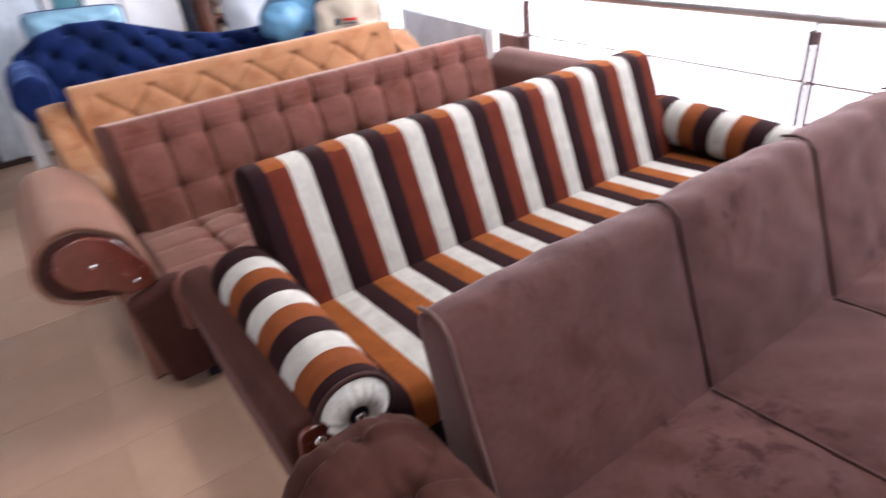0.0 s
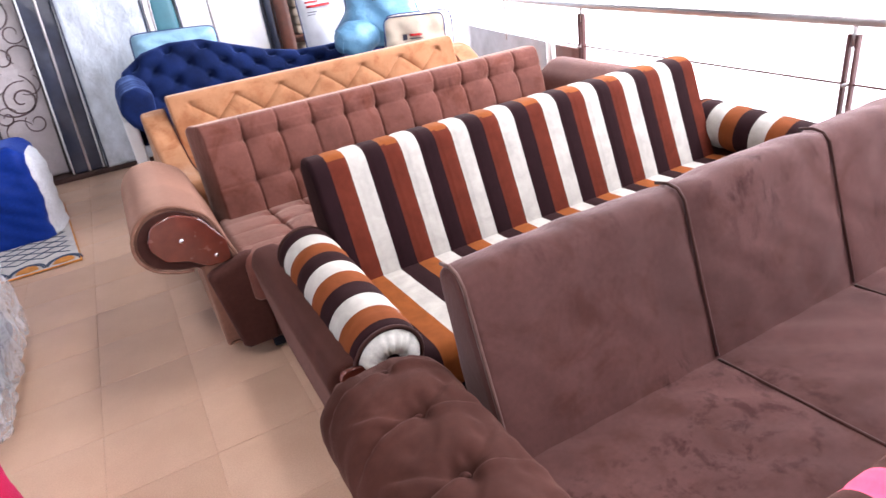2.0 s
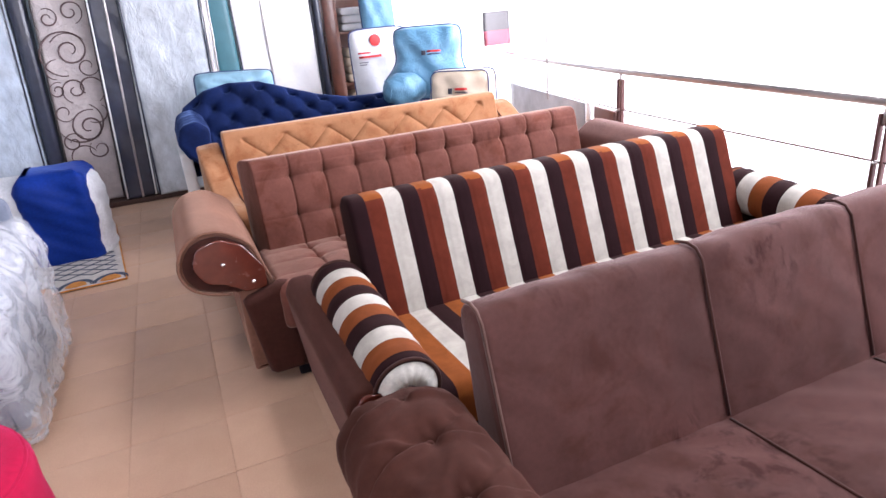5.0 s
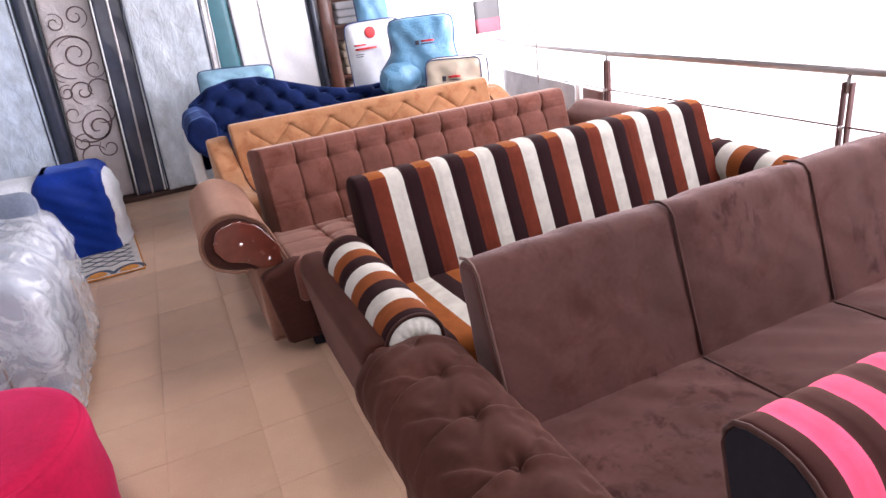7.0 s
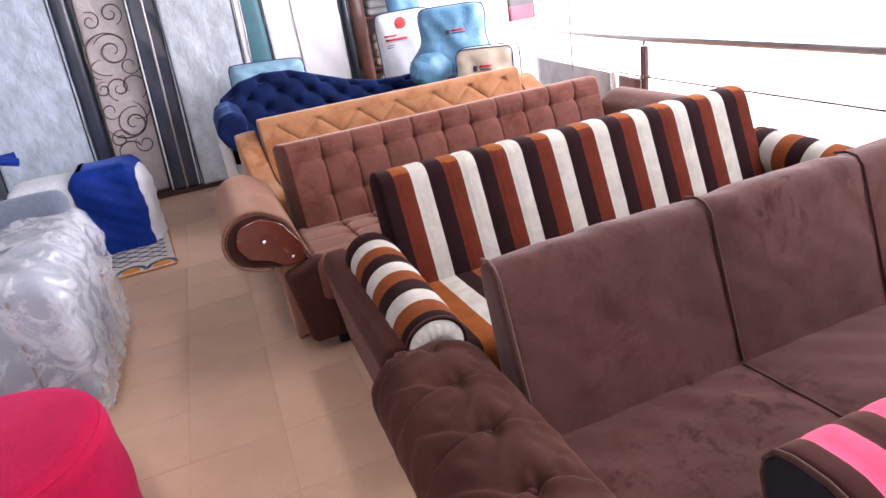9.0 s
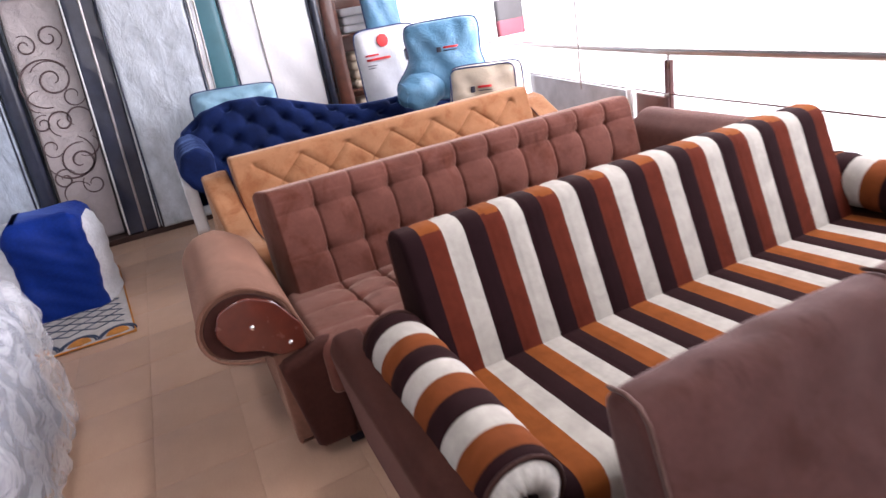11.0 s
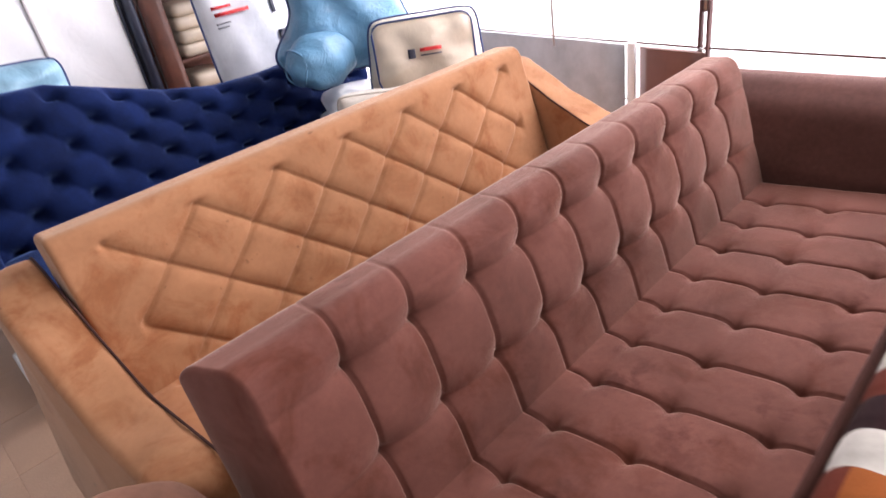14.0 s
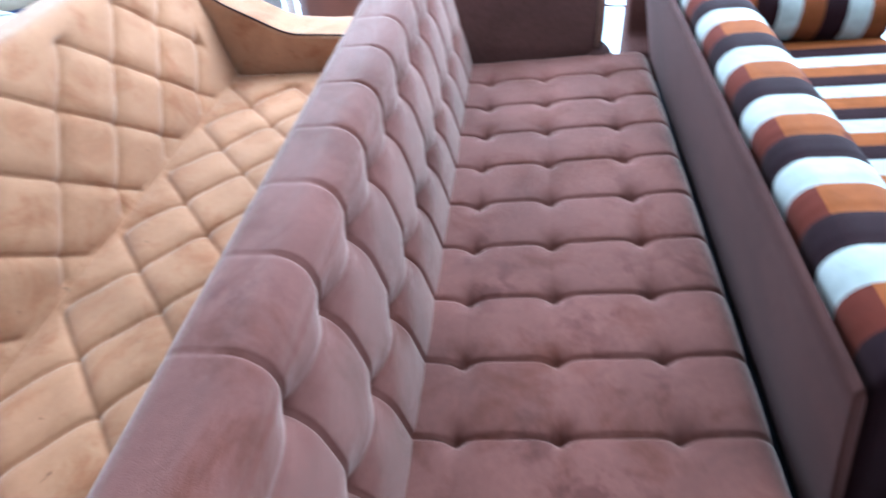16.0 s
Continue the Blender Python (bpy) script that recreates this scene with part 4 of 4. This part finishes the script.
for cx, cz, r0, r1, a0, tn, w in ((-1.08, 1.36, 0.15, 0.03, 2.6, -1.6, 0.014), (-1.13, 1.32, 0.20, 0.16, 0.6, 0.66, 0.014), (-1.05, 0.72, 0.15, 0.03, 1.2, 1.6, 0.016), (-1.10, 0.78, 0.20, 0.15, 3.4, 0.62, 0.014),
                                  (-1.20, 0.60, 0.09, 0.02, 0.3, 1.4, 0.013), (-1.10, 1.04, 0.11, 0.02, 4.4, -1.4, 0.013), (-0.99, 1.04, 0.13, 0.05, 5.2, 0.8, 0.012), (-1.23, 1.05, 0.07, 0.02, 1.0, 1.4, 0.012),
                                  (-1.02, 1.66, 0.10, 0.02, 5.0, 1.4, 0.013), (-1.19, 1.62, 0.08, 0.02, 2.0, -1.3, 0.012), (-0.97, 0.84, 0.10, 0.07, 4.0, 0.5, 0.011), (-1.21, 1.20, 0.10, 0.06, 1.4, 0.5, 0.011),
                                  (-0.97, 1.22, 0.09, 0.03, 0.2, -1.1, 0.011), (-1.00, 0.52, 0.09, 0.03, 2.4, 1.1, 0.012), (-1.22, 0.86, 0.08, 0.03, 5.6, -1.0, 0.011), (-1.15, 0.46, 0.12, 0.08, 0.4, 0.5, 0.011)):
    part("scroll", ribbon(on_face(spiral(cx, cz, r0, r1, a0, tn)), w, (0, -1, 0), 0.004), M_SCROLL, mat_a, "brown printed scroll")

# ---- shelf and bedding packs ----
shelf = thing("shelf", (1.6, 3.3, 0), "red-brown wooden shelf with folded bedding", "shelf")
for x in (1.19, 1.70):
    part("upright", box(x, x + 0.13, 3.08, 3.14, 0.0, 2.2, 0.006), M_SHELF, shelf)
part("back_board", box(1.19, 1.83, 3.50, 3.52, 0.0, 2.2, 0.003), M_SHELF, shelf)
for z in (0.30, 0.78, 1.26, 1.74, 2.17):
    part("board", box(1.20, 1.82, 3.10, 3.50, z, z + 0.025, 0.004), M_SHELF, shelf)


def folded(x0, x1, y0, y1, z0, z1, mat, label, n=3):
    b = thing("folded_bedding", ((x0 + x1) / 2, y0, z0), label, "bedding", "bedding on the shelf")
    h = (z1 - z0) / n
    for i in range(n):
        part("fold", box(x0 + 0.01 * (i % 2), x1 - 0.012 * ((i + 1) % 2), y0, y1, z0 + i * h, z0 + (i + 1) * h - 0.002, h * 0.38), mat, b)


folded(1.36, 1.62, 3.11, 3.45, 0.805, 1.12, M_PACK_BEIGE, "stack of folded cream bedding on the shelf", 4)
folded(1.36, 1.62, 3.11, 3.45, 0.327, 0.70, M_PACK_BEIGE, "stack of folded beige bedding low on the shelf", 4)
folded(1.36, 1.66, 3.11, 3.45, 1.285, 1.50, M_PACK_WHITE, "stack of folded white bedding on the shelf", 3)


def pillow_shape(w, h, t, n=40, pinch=0.86, slump=0.0, fold=0.0, sag=0.0):
    """A stuffed pack: two domed faces meeting in a soft edge; lies in x and z, thickness along y."""
    V, F = [], []
    for side in (-1, 1):
        for i in range(n + 1):
            for j in range(n + 1):
                u, v = 2 * i / n - 1, 2 * j / n - 1
                k = (1 - u ** 4) ** 0.5 * (1 - v ** 4) ** 0.5
                sx = 1 - (1 - pinch) * (1 - abs(v) ** 2.5) * 0.25 - 0.11 * (abs(u) * abs(v)) ** 4
                sz = 1 - (1 - pinch) * (1 - abs(u) ** 2.5) * 0.25 - 0.11 * (abs(u) * abs(v)) ** 4
                wob = 0.035 * t * (math.sin(7 * u + 3 * v) + math.sin(5 * v - 4 * u + 1))
                ang, rad = math.atan2(v + 0.15, u), math.hypot(u, v)
                wob += fold * (math.sin(ang * 11 + 2.0 * math.sin(3 * rad + ang)) * min(1, rad) ** 1.5 + 0.6 * math.sin(9 * v + 4 * math.sin(2.5 * u)))
                if sag:
                    sx += sag * (math.exp(-((v + 0.55) / 0.35) ** 2) - 0.6 * math.exp(-((v - 0.15) / 0.4) ** 2)) * (1.3 if u < 0 else 0.6)
                V.append((u * sx * w / 2 * (1 - slump * v) + slump * 0.10 * v, side * (t / 2 * k * (1 - 0.6 * slump * v) + wob * k), v * sz * h / 2))
    m = (n + 1) ** 2
    for s in range(2):
        for i in range(n):
            for j in range(n):
                a = s * m + i * (n + 1) + j
                F.append((a, a + n + 1, a + n + 2, a + 1))
    edge = [i * (n + 1) for i in range(n + 1)] + [n * (n + 1) + j for j in range(1, n + 1)] + [i * (n + 1) + n for i in range(n - 1, -1, -1)] + [j for j in range(n - 1, 0, -1)]
    for a, b in zip(edge, edge[1:] + edge[:1]):
        F.append((a, b, m + b, m + a))
    return V, F, [V[e] for e in edge]


def swell(x, z, w, h, t):
    """Height of a stuffed pack's face at x, z."""
    u, v = 2 * x / w, 2 * z / h
    k = max(0, 1 - u ** 4) ** 0.5 * max(0, 1 - v ** 4) ** 0.5
    return (t / 2 + 0.035 * t * (math.sin(7 * u + 3 * v) + math.sin(5 * v - 4 * u + 1))) * k


def bars(m, rows, parent, w, h, t):
    """Unreadable print as plain bars: x, z, width, height, material."""
    for x, z, bw, bh, mat in rows:
        y = 0.006 + max(swell(x + a * bw / 2, z + b * bh / 2, w, h, t) for a in (-1, 0, 1) for b in (-1, 0, 1))
        part("print", moved(box(x - bw / 2, x + bw / 2, -y - 0.003, -y + 0.004, z - bh / 2, z + bh / 2, 0.001), m), mat, parent, "printed mark")


def pack(name, loc, rot, w, h, t, mat, trim, label, marks=(), slump=0.0, inner=0.0, fold=0.0, sag=0.0):
    p = thing(name, loc, label, "bedding", "bedding packs on the chaise")
    m = Matrix.Translation(loc) @ Euler([radians(a) for a in rot]).to_matrix().to_4x4() @ Matrix.Translation((0, 0, h / 2))
    V, F, E = pillow_shape(w, h, t, slump=slump, fold=fold, sag=sag)
    part("stuffed_body", moved((V, F), m), mat, p)
    part("piping", moved(tube([(x * 1.012, y, z * 1.012) for x, y, z in E], 0.0055, 6, True), m), trim, p, "corded zip edge")
    bars(m, marks, p, w, h, t)
    if inner:
        ring = fillet([(-w / 2 * inner, -h / 2 * inner), (w / 2 * inner, -h / 2 * inner), (w / 2 * inner, h / 2 * inner), (-w / 2 * inner, h / 2 * inner)], 0.05, 0.03)
        part("inner_piping", moved(tube([(a, -swell(a, b, w, h, t) - 0.001, b) for a, b in ring], 0.005, 6, True), m), trim, p, "corded inner edge")
    return p


pack("bedding_pack", (1.53, 2.46, 0.62), (-6, 0, 2), 0.58, 0.70, 0.16, M_PACK_WHITE, M_TRIMBLUE, "white printed mattress pad pack with a red dot",
     [(-0.175, 0.135, 0.12, 0.014, M_RED), (-0.13, 0.10, 0.21, 0.018, M_RED), (-0.19, 0.055, 0.09, 0.006, M_INK), (-0.20, 0.035, 0.07, 0.006, M_INK), (0.165, 0.125, 0.12, 0.022, M_INK), (0.120, 0.085, 0.026, 0.08, M_INK), (0.160, -0.06, 0.10, 0.022, M_INK), (0.125, -0.10, 0.035, 0.07, M_INK)])
mm = Matrix.Translation((1.53, 2.46, 0.62)) @ Euler((radians(-6), 0, radians(2))).to_matrix().to_4x4() @ Matrix.Translation((0, 0, 0.35))
dot = bpy.data.objects["bedding_pack"]
part("print", moved(sweep(circle(-0.06, 0.235, 0.05, 28), -0.082, -0.070, 0.01, "y", 0.001), mm), M_RED, dot, "red printed dot")
pack("blue_pillow_pack", (1.70, 1.84, 0.72), (-10, 0, -32), 0.63, 0.60, 0.30, M_PACK_BLUE, M_TRIMBLUE, "light blue pillow in a zipped plastic pack",
     [(0.0, 0.06, 0.035, 0.035, M_INK), (0.085, 0.07, 0.11, 0.014, M_RED), (0.085, 0.048, 0.11, 0.008, M_INK)], 0.06, fold=0.009, sag=0.16)
# Lower bulge of the blue pillow pack, added as a lobe of its own.
lobe = thing("blue_pack_bulge", (1.47, 1.80, 0.70), "light blue bulge of the larger pack, built as a separate lobe", "bedding", "bedding packs on the chaise")
V, F = [], []
for i in range(25):
    for j in range(40):
        a, g = math.pi * i / 24, 2 * math.pi * j / 40
        k = 1 + 0.035 * math.sin(5 * g + 3 * a) * math.sin(a) + 0.03 * math.sin(9 * a + 2 * g) * math.sin(a)
        V.append((1.47 + 0.185 * k * math.cos(a), 1.80 + 0.14 * k * math.sin(a) * math.cos(g), 0.835 + 0.135 * k * math.sin(a) * math.sin(g)))
for i in range(24):
    for j in range(40):
        F.append((i * 40 + j, i * 40 + (j + 1) % 40, (i + 1) * 40 + (j + 1) % 40, (i + 1) * 40 + j))
part("stuffed_body", (V, F), M_PACK_BLUE, lobe)
part("seam", tube([(1.32 + 0.01 * math.sin(3 * g), 1.80 + 0.090 * math.cos(g), 0.835 + 0.088 * math.sin(g)) for g in np.linspace(0, 2 * math.pi, 30, endpoint=False)], 0.005, 6, True), M_PACK_BLUE, lobe, "gathered end seam")
pack("beige_pillow_pack", (1.79, 1.40, 0.62), (-12, 0, -44), 0.56, 0.37, 0.24, M_PACK_BEIGE, M_TRIMBLUE, "beige pillow in a blue-edged zipped pack",
     [(-0.06, 0.0, 0.034, 0.042, M_INK), (0.03, 0.012, 0.10, 0.016, M_RED), (0.03, -0.012, 0.10, 0.007, M_INK)], 0.05, 0.84, fold=0.003)
pack("white_wrap", (1.50, 1.50, 0.50), (25, 4, -35), 0.36, 0.24, 0.14, M_PACK_CREAM, M_PACK_CREAM, "crumpled cream plastic wrap beside the pillows", fold=0.004)
pack("pale_pillow_pack", (0.22, 2.52, 0.79), (-8, 3, 0), 0.66, 0.30, 0.24, M_PACK_PALE, M_TRIMBLUE, "pale blue pillow pack behind the chaise", fold=0.007)
pack("top_pillow_pack", (1.66, 2.85, 1.22), (-6, 0, 4), 0.34, 0.40, 0.16, M_PACK_BLUE, M_TRIMBLUE, "bright blue pillow pack on the stack")
stack = thing("pillow_stack", (1.7, 1.7, 0.44), "stack of packed white bedding on the chaise seat", "bedding")
for i, (z, a) in enumerate(((0.49, 4), (0.585, -8))):
    V, F, E = pillow_shape(0.56, 0.52, 0.13)
    part("layer", moved((V, F), Matrix.Translation((1.72, 1.76, z)) @ Matrix.Rotation(radians(a - 20), 4, "Z") @ Matrix.Rotation(radians(90), 4, "X")), M_PACK_WHITE, stack)

shift({"mattress", "door_frame", "trim_strip", "shelf", "folded_bedding"}, 0.04, -0.08)
shift({"bedding_pack", "blue_pillow_pack", "blue_pack_bulge", "beige_pillow_pack", "white_wrap", "pale_pillow_pack", "top_pillow_pack", "pillow_stack"}, 0.035, -0.06)

# ---- left side of the aisle ----
rug = thing("rug", (-1.3, 1.7, 0), "cream patterned rug with an orange and blue fan border", "rug")
part("rug_body", sweep(fillet([(-1.95, 1.00), (-0.775, 1.00), (-0.90, 2.35), (-2.05, 2.35)], 0.01, 0.1), 0.0, 0.016, 0.02, "z", 0.005), M_RUG, rug)
part("binding", tube([(-1.95, 1.0, 0.012), (-0.775, 1.0, 0.012), (-0.90, 2.35, 0.012)], 0.007, 6), M_RUGORANGE, rug, "orange bound edge")
for i in range(6):
    cx = -0.87 - 0.20 * i
    part("fan", sweep(np.array([(cx + 0.062 * math.cos(a), 1.035 + 0.085 * math.sin(a)) for a in np.linspace(0, math.pi, 14)] + [(cx, 1.02)]), 0.014, 0.0195, 0.01, "z", 0.001), M_RUGORANGE, rug, "orange fan motif")
    for r in (0.088, 0.102):
        part("arc", ribbon([(cx + r * math.cos(a), 1.02 + (r + 0.02) * math.sin(a), 0.0158) for a in np.linspace(0.05, math.pi - 0.05, 16)], 0.016, (0, 0, 1), 0.0035), M_RUGBLUE, rug, "slate blue arc")
for i in range(8):
    for j in range(10):
        a = (-0.84 - 0.15 * i - 0.012 * j, 1.20 + 0.105 * j)
        if a[0] > -1.9:
            part("vein", ribbon([(a[0], a[1], 0.0158), (a[0] - 0.075, a[1] + 0.05, 0.0158), (a[0] - 0.15, a[1] + 0.10, 0.0158)], 0.010, (0, 0, 1), 0.003), M_RUGBLUE, rug, "slate blue lattice line")
            part("vein", ribbon([(a[0] - 0.15, a[1], 0.0158), (a[0] - 0.075, a[1] + 0.05, 0.0158), (a[0], a[1] + 0.10, 0.0158)], 0.010, (0, 0, 1), 0.003), M_RUGBLUE, rug, "slate blue lattice line")

bag = thing("bedding_bag", (-1.45, 1.7, 0.016), "royal blue and white nylon bedding bag on the rug", "bag")


def bag_bulge(V):
    V = V.copy()
    q = np.clip(V[:, 2] / 0.84, 0, 1)
    V[:, 1] = V[:, 1] + 0.14 * q ** 1.5
    V[:, 0] = V[:, 0] - 0.19 * q
    return V


def crease(s, a, b, na, nb):
    return 0.012 * np.sin(s * 17 + a * 9) * np.sin(b * 14 + 1) + 0.008 * np.sin(a * 23 + s * 11) + 0.004 * np.sin(s * 61 + a * 37)


part("white_body", sweep(fillet([(-1.92, 1.60), (-1.02, 1.60), (-0.98, 2.00), (-1.92, 2.02)], 0.11, 0.02), 0.02, 0.80, 0.02, "z", 0.12, crease, bag_bulge), M_BAGWHITE, bag, "white nylon ends")
part("blue_band", sweep(fillet([(-1.50, 1.57), (-1.06, 1.57), (-1.02, 2.02), (-1.52, 2.05)], 0.06, 0.02), 0.018, 0.83, 0.02, "z", 0.10, crease, bag_bulge), M_BAGBLUE, bag, "royal blue nylon band")
part("handle", tube([(-1.62, 1.76, 0.77), (-1.78, 1.70, 0.83), (-1.90, 1.74, 0.80), (-1.88, 1.86, 0.79), (-1.66, 1.90, 0.80)], 0.03, 8), M_BAGBLUE, bag, "blue webbing handle")

# grey armchair in plastic
chair = thing("armchair", (-1.5, -0.2, 0), "slate grey armchair wrapped in clear crumpled plastic", "armchair")
part("arm", sweep(fillet([(-1.36, 0.06), (-1.03, 0.06), (-1.02, 0.56), (-1.09, 0.64), (-1.30, 0.65), (-1.36, 0.56)], [0.02, 0.02, 0.06, 0.06, 0.06, 0.06], 0.02), -0.72, 0.18, 0.02, "y", 0.05,
                  lambda s, a, b, na, nb: 0.006 * np.sin(s * 15 + b * 8)), M_GREY, chair, "padded grey velvet arm")
part("arm", sweep(fillet([(-2.36, 0.06), (-2.08, 0.06), (-2.07, 0.62), (-2.36, 0.62)], 0.05, 0.03), -0.72, 0.18, 0.03, "y", 0.05), M_GREY, chair, "padded grey velvet arm")
part("backrest", sweep(fillet([(0.02, 0.20), (0.24, 0.20), (0.30, 0.80), (0.14, 0.81)], [0.03, 0.03, 0.07, 0.08], 0.02), -2.30, -1.06, 0.03, "x", 0.06, lambda s, a, b, na, nb: 0.008 * np.sin(s * 9)), M_GREY, chair, "padded grey velvet back")
part("seat", sweep(fillet([(-0.72, 0.16), (0.06, 0.16), (0.06, 0.42), (-0.72, 0.44)], 0.05, 0.03), -2.08, -1.36, 0.03, "x", 0.05), M_GREY, chair)
part("piping", tube([(-1.20, -0.725, 0.10), (-1.20, -0.73, 0.40), (-1.19, -0.725, 0.60)], 0.006, 6), M_PIPING, chair, "corded seam")
part("foot", box(-1.30, -1.24, -0.66, -0.60, 0.0, 0.07, 0.006), M_BLACK, chair)


def crumple(s, a, b, na, nb):
    return 0.010 * np.sin(s * 24 + 2.3 * np.sin(b * 19)) * np.sin(b * 13 + a * 29 + s * 5) + 0.005 * np.sin(s * 53 + b * 41) + 0.018


part("plastic_wrap", sweep(fillet([(-1.42, 0.03), (-0.995, 0.03), (-0.985, 0.58), (-1.06, 0.69), (-1.32, 0.70), (-1.42, 0.60)], [0.02, 0.02, 0.08, 0.08, 0.08, 0.08], 0.014), -0.80, 0.26, 0.014, "y", 0.06, crumple), M_FILM, chair, "clear crumpled plastic")

shift({"armchair"}, -0.03, 0.05)

# pink pouf
pouf = thing("pouf", (-1.20, -1.5, 0), "bright magenta pink round pouf with a seamed top", "pouf")
part("body", sweep(circle(-1.20, -1.50, 0.36, 60), 0.01, 0.46, 0.02, "z", 0.05, lambda s, a, b, na, nb: 0.012 * np.sin(math.pi * np.clip(s / 0.46, 0, 1)) + 0.003 * np.sin(s * 30 + a * 20)), M_PINK, pouf)
part("piping", tube([(-1.20 + 0.352 * math.cos(g), -1.50 + 0.352 * math.sin(g), 0.437) for g in np.linspace(0, 2 * math.pi, 60, endpoint=False)], 0.006, 6, True), M_PINK, pouf, "corded top seam")

# ---- floor tiles ----
TS = 0.355
tile_mesh = make_mesh("tile", *box(-TS / 2 + 0.0008, TS / 2 - 0.0008, -TS / 2 + 0.0008, TS / 2 - 0.0008, -0.014, 0.0, 0.0007))
tile_mesh.materials.append(M_TILE)
count = 0
rest = []
for j in range(-15, 15):
    for i in range(-5, 10):
        x, y = -0.71 + (i + 0.5) * TS, -1.235 + (j + 0.5) * TS
        if not (-2.32 < x < 2.62 and -6.4 < y < 3.93):
            continue
        near = x < 0.25 and y > -3.6
        if near and count < 290:
            ob = new("tile", tile_mesh)
            ob.parent = FLOOR
            ob.location = (x, y, random.uniform(-0.0006, 0.0004))
            count += 1
        else:
            rest.append(moved(box(-TS / 2 + 0.0008, TS / 2 - 0.0008, -TS / 2 + 0.0008, TS / 2 - 0.0008, -0.014, 0.0, 0.0007), Matrix.Translation((x, y, 0))))
tagged(part("far_tiles", join(*rest), M_TILE, FLOOR), kind="stuff")
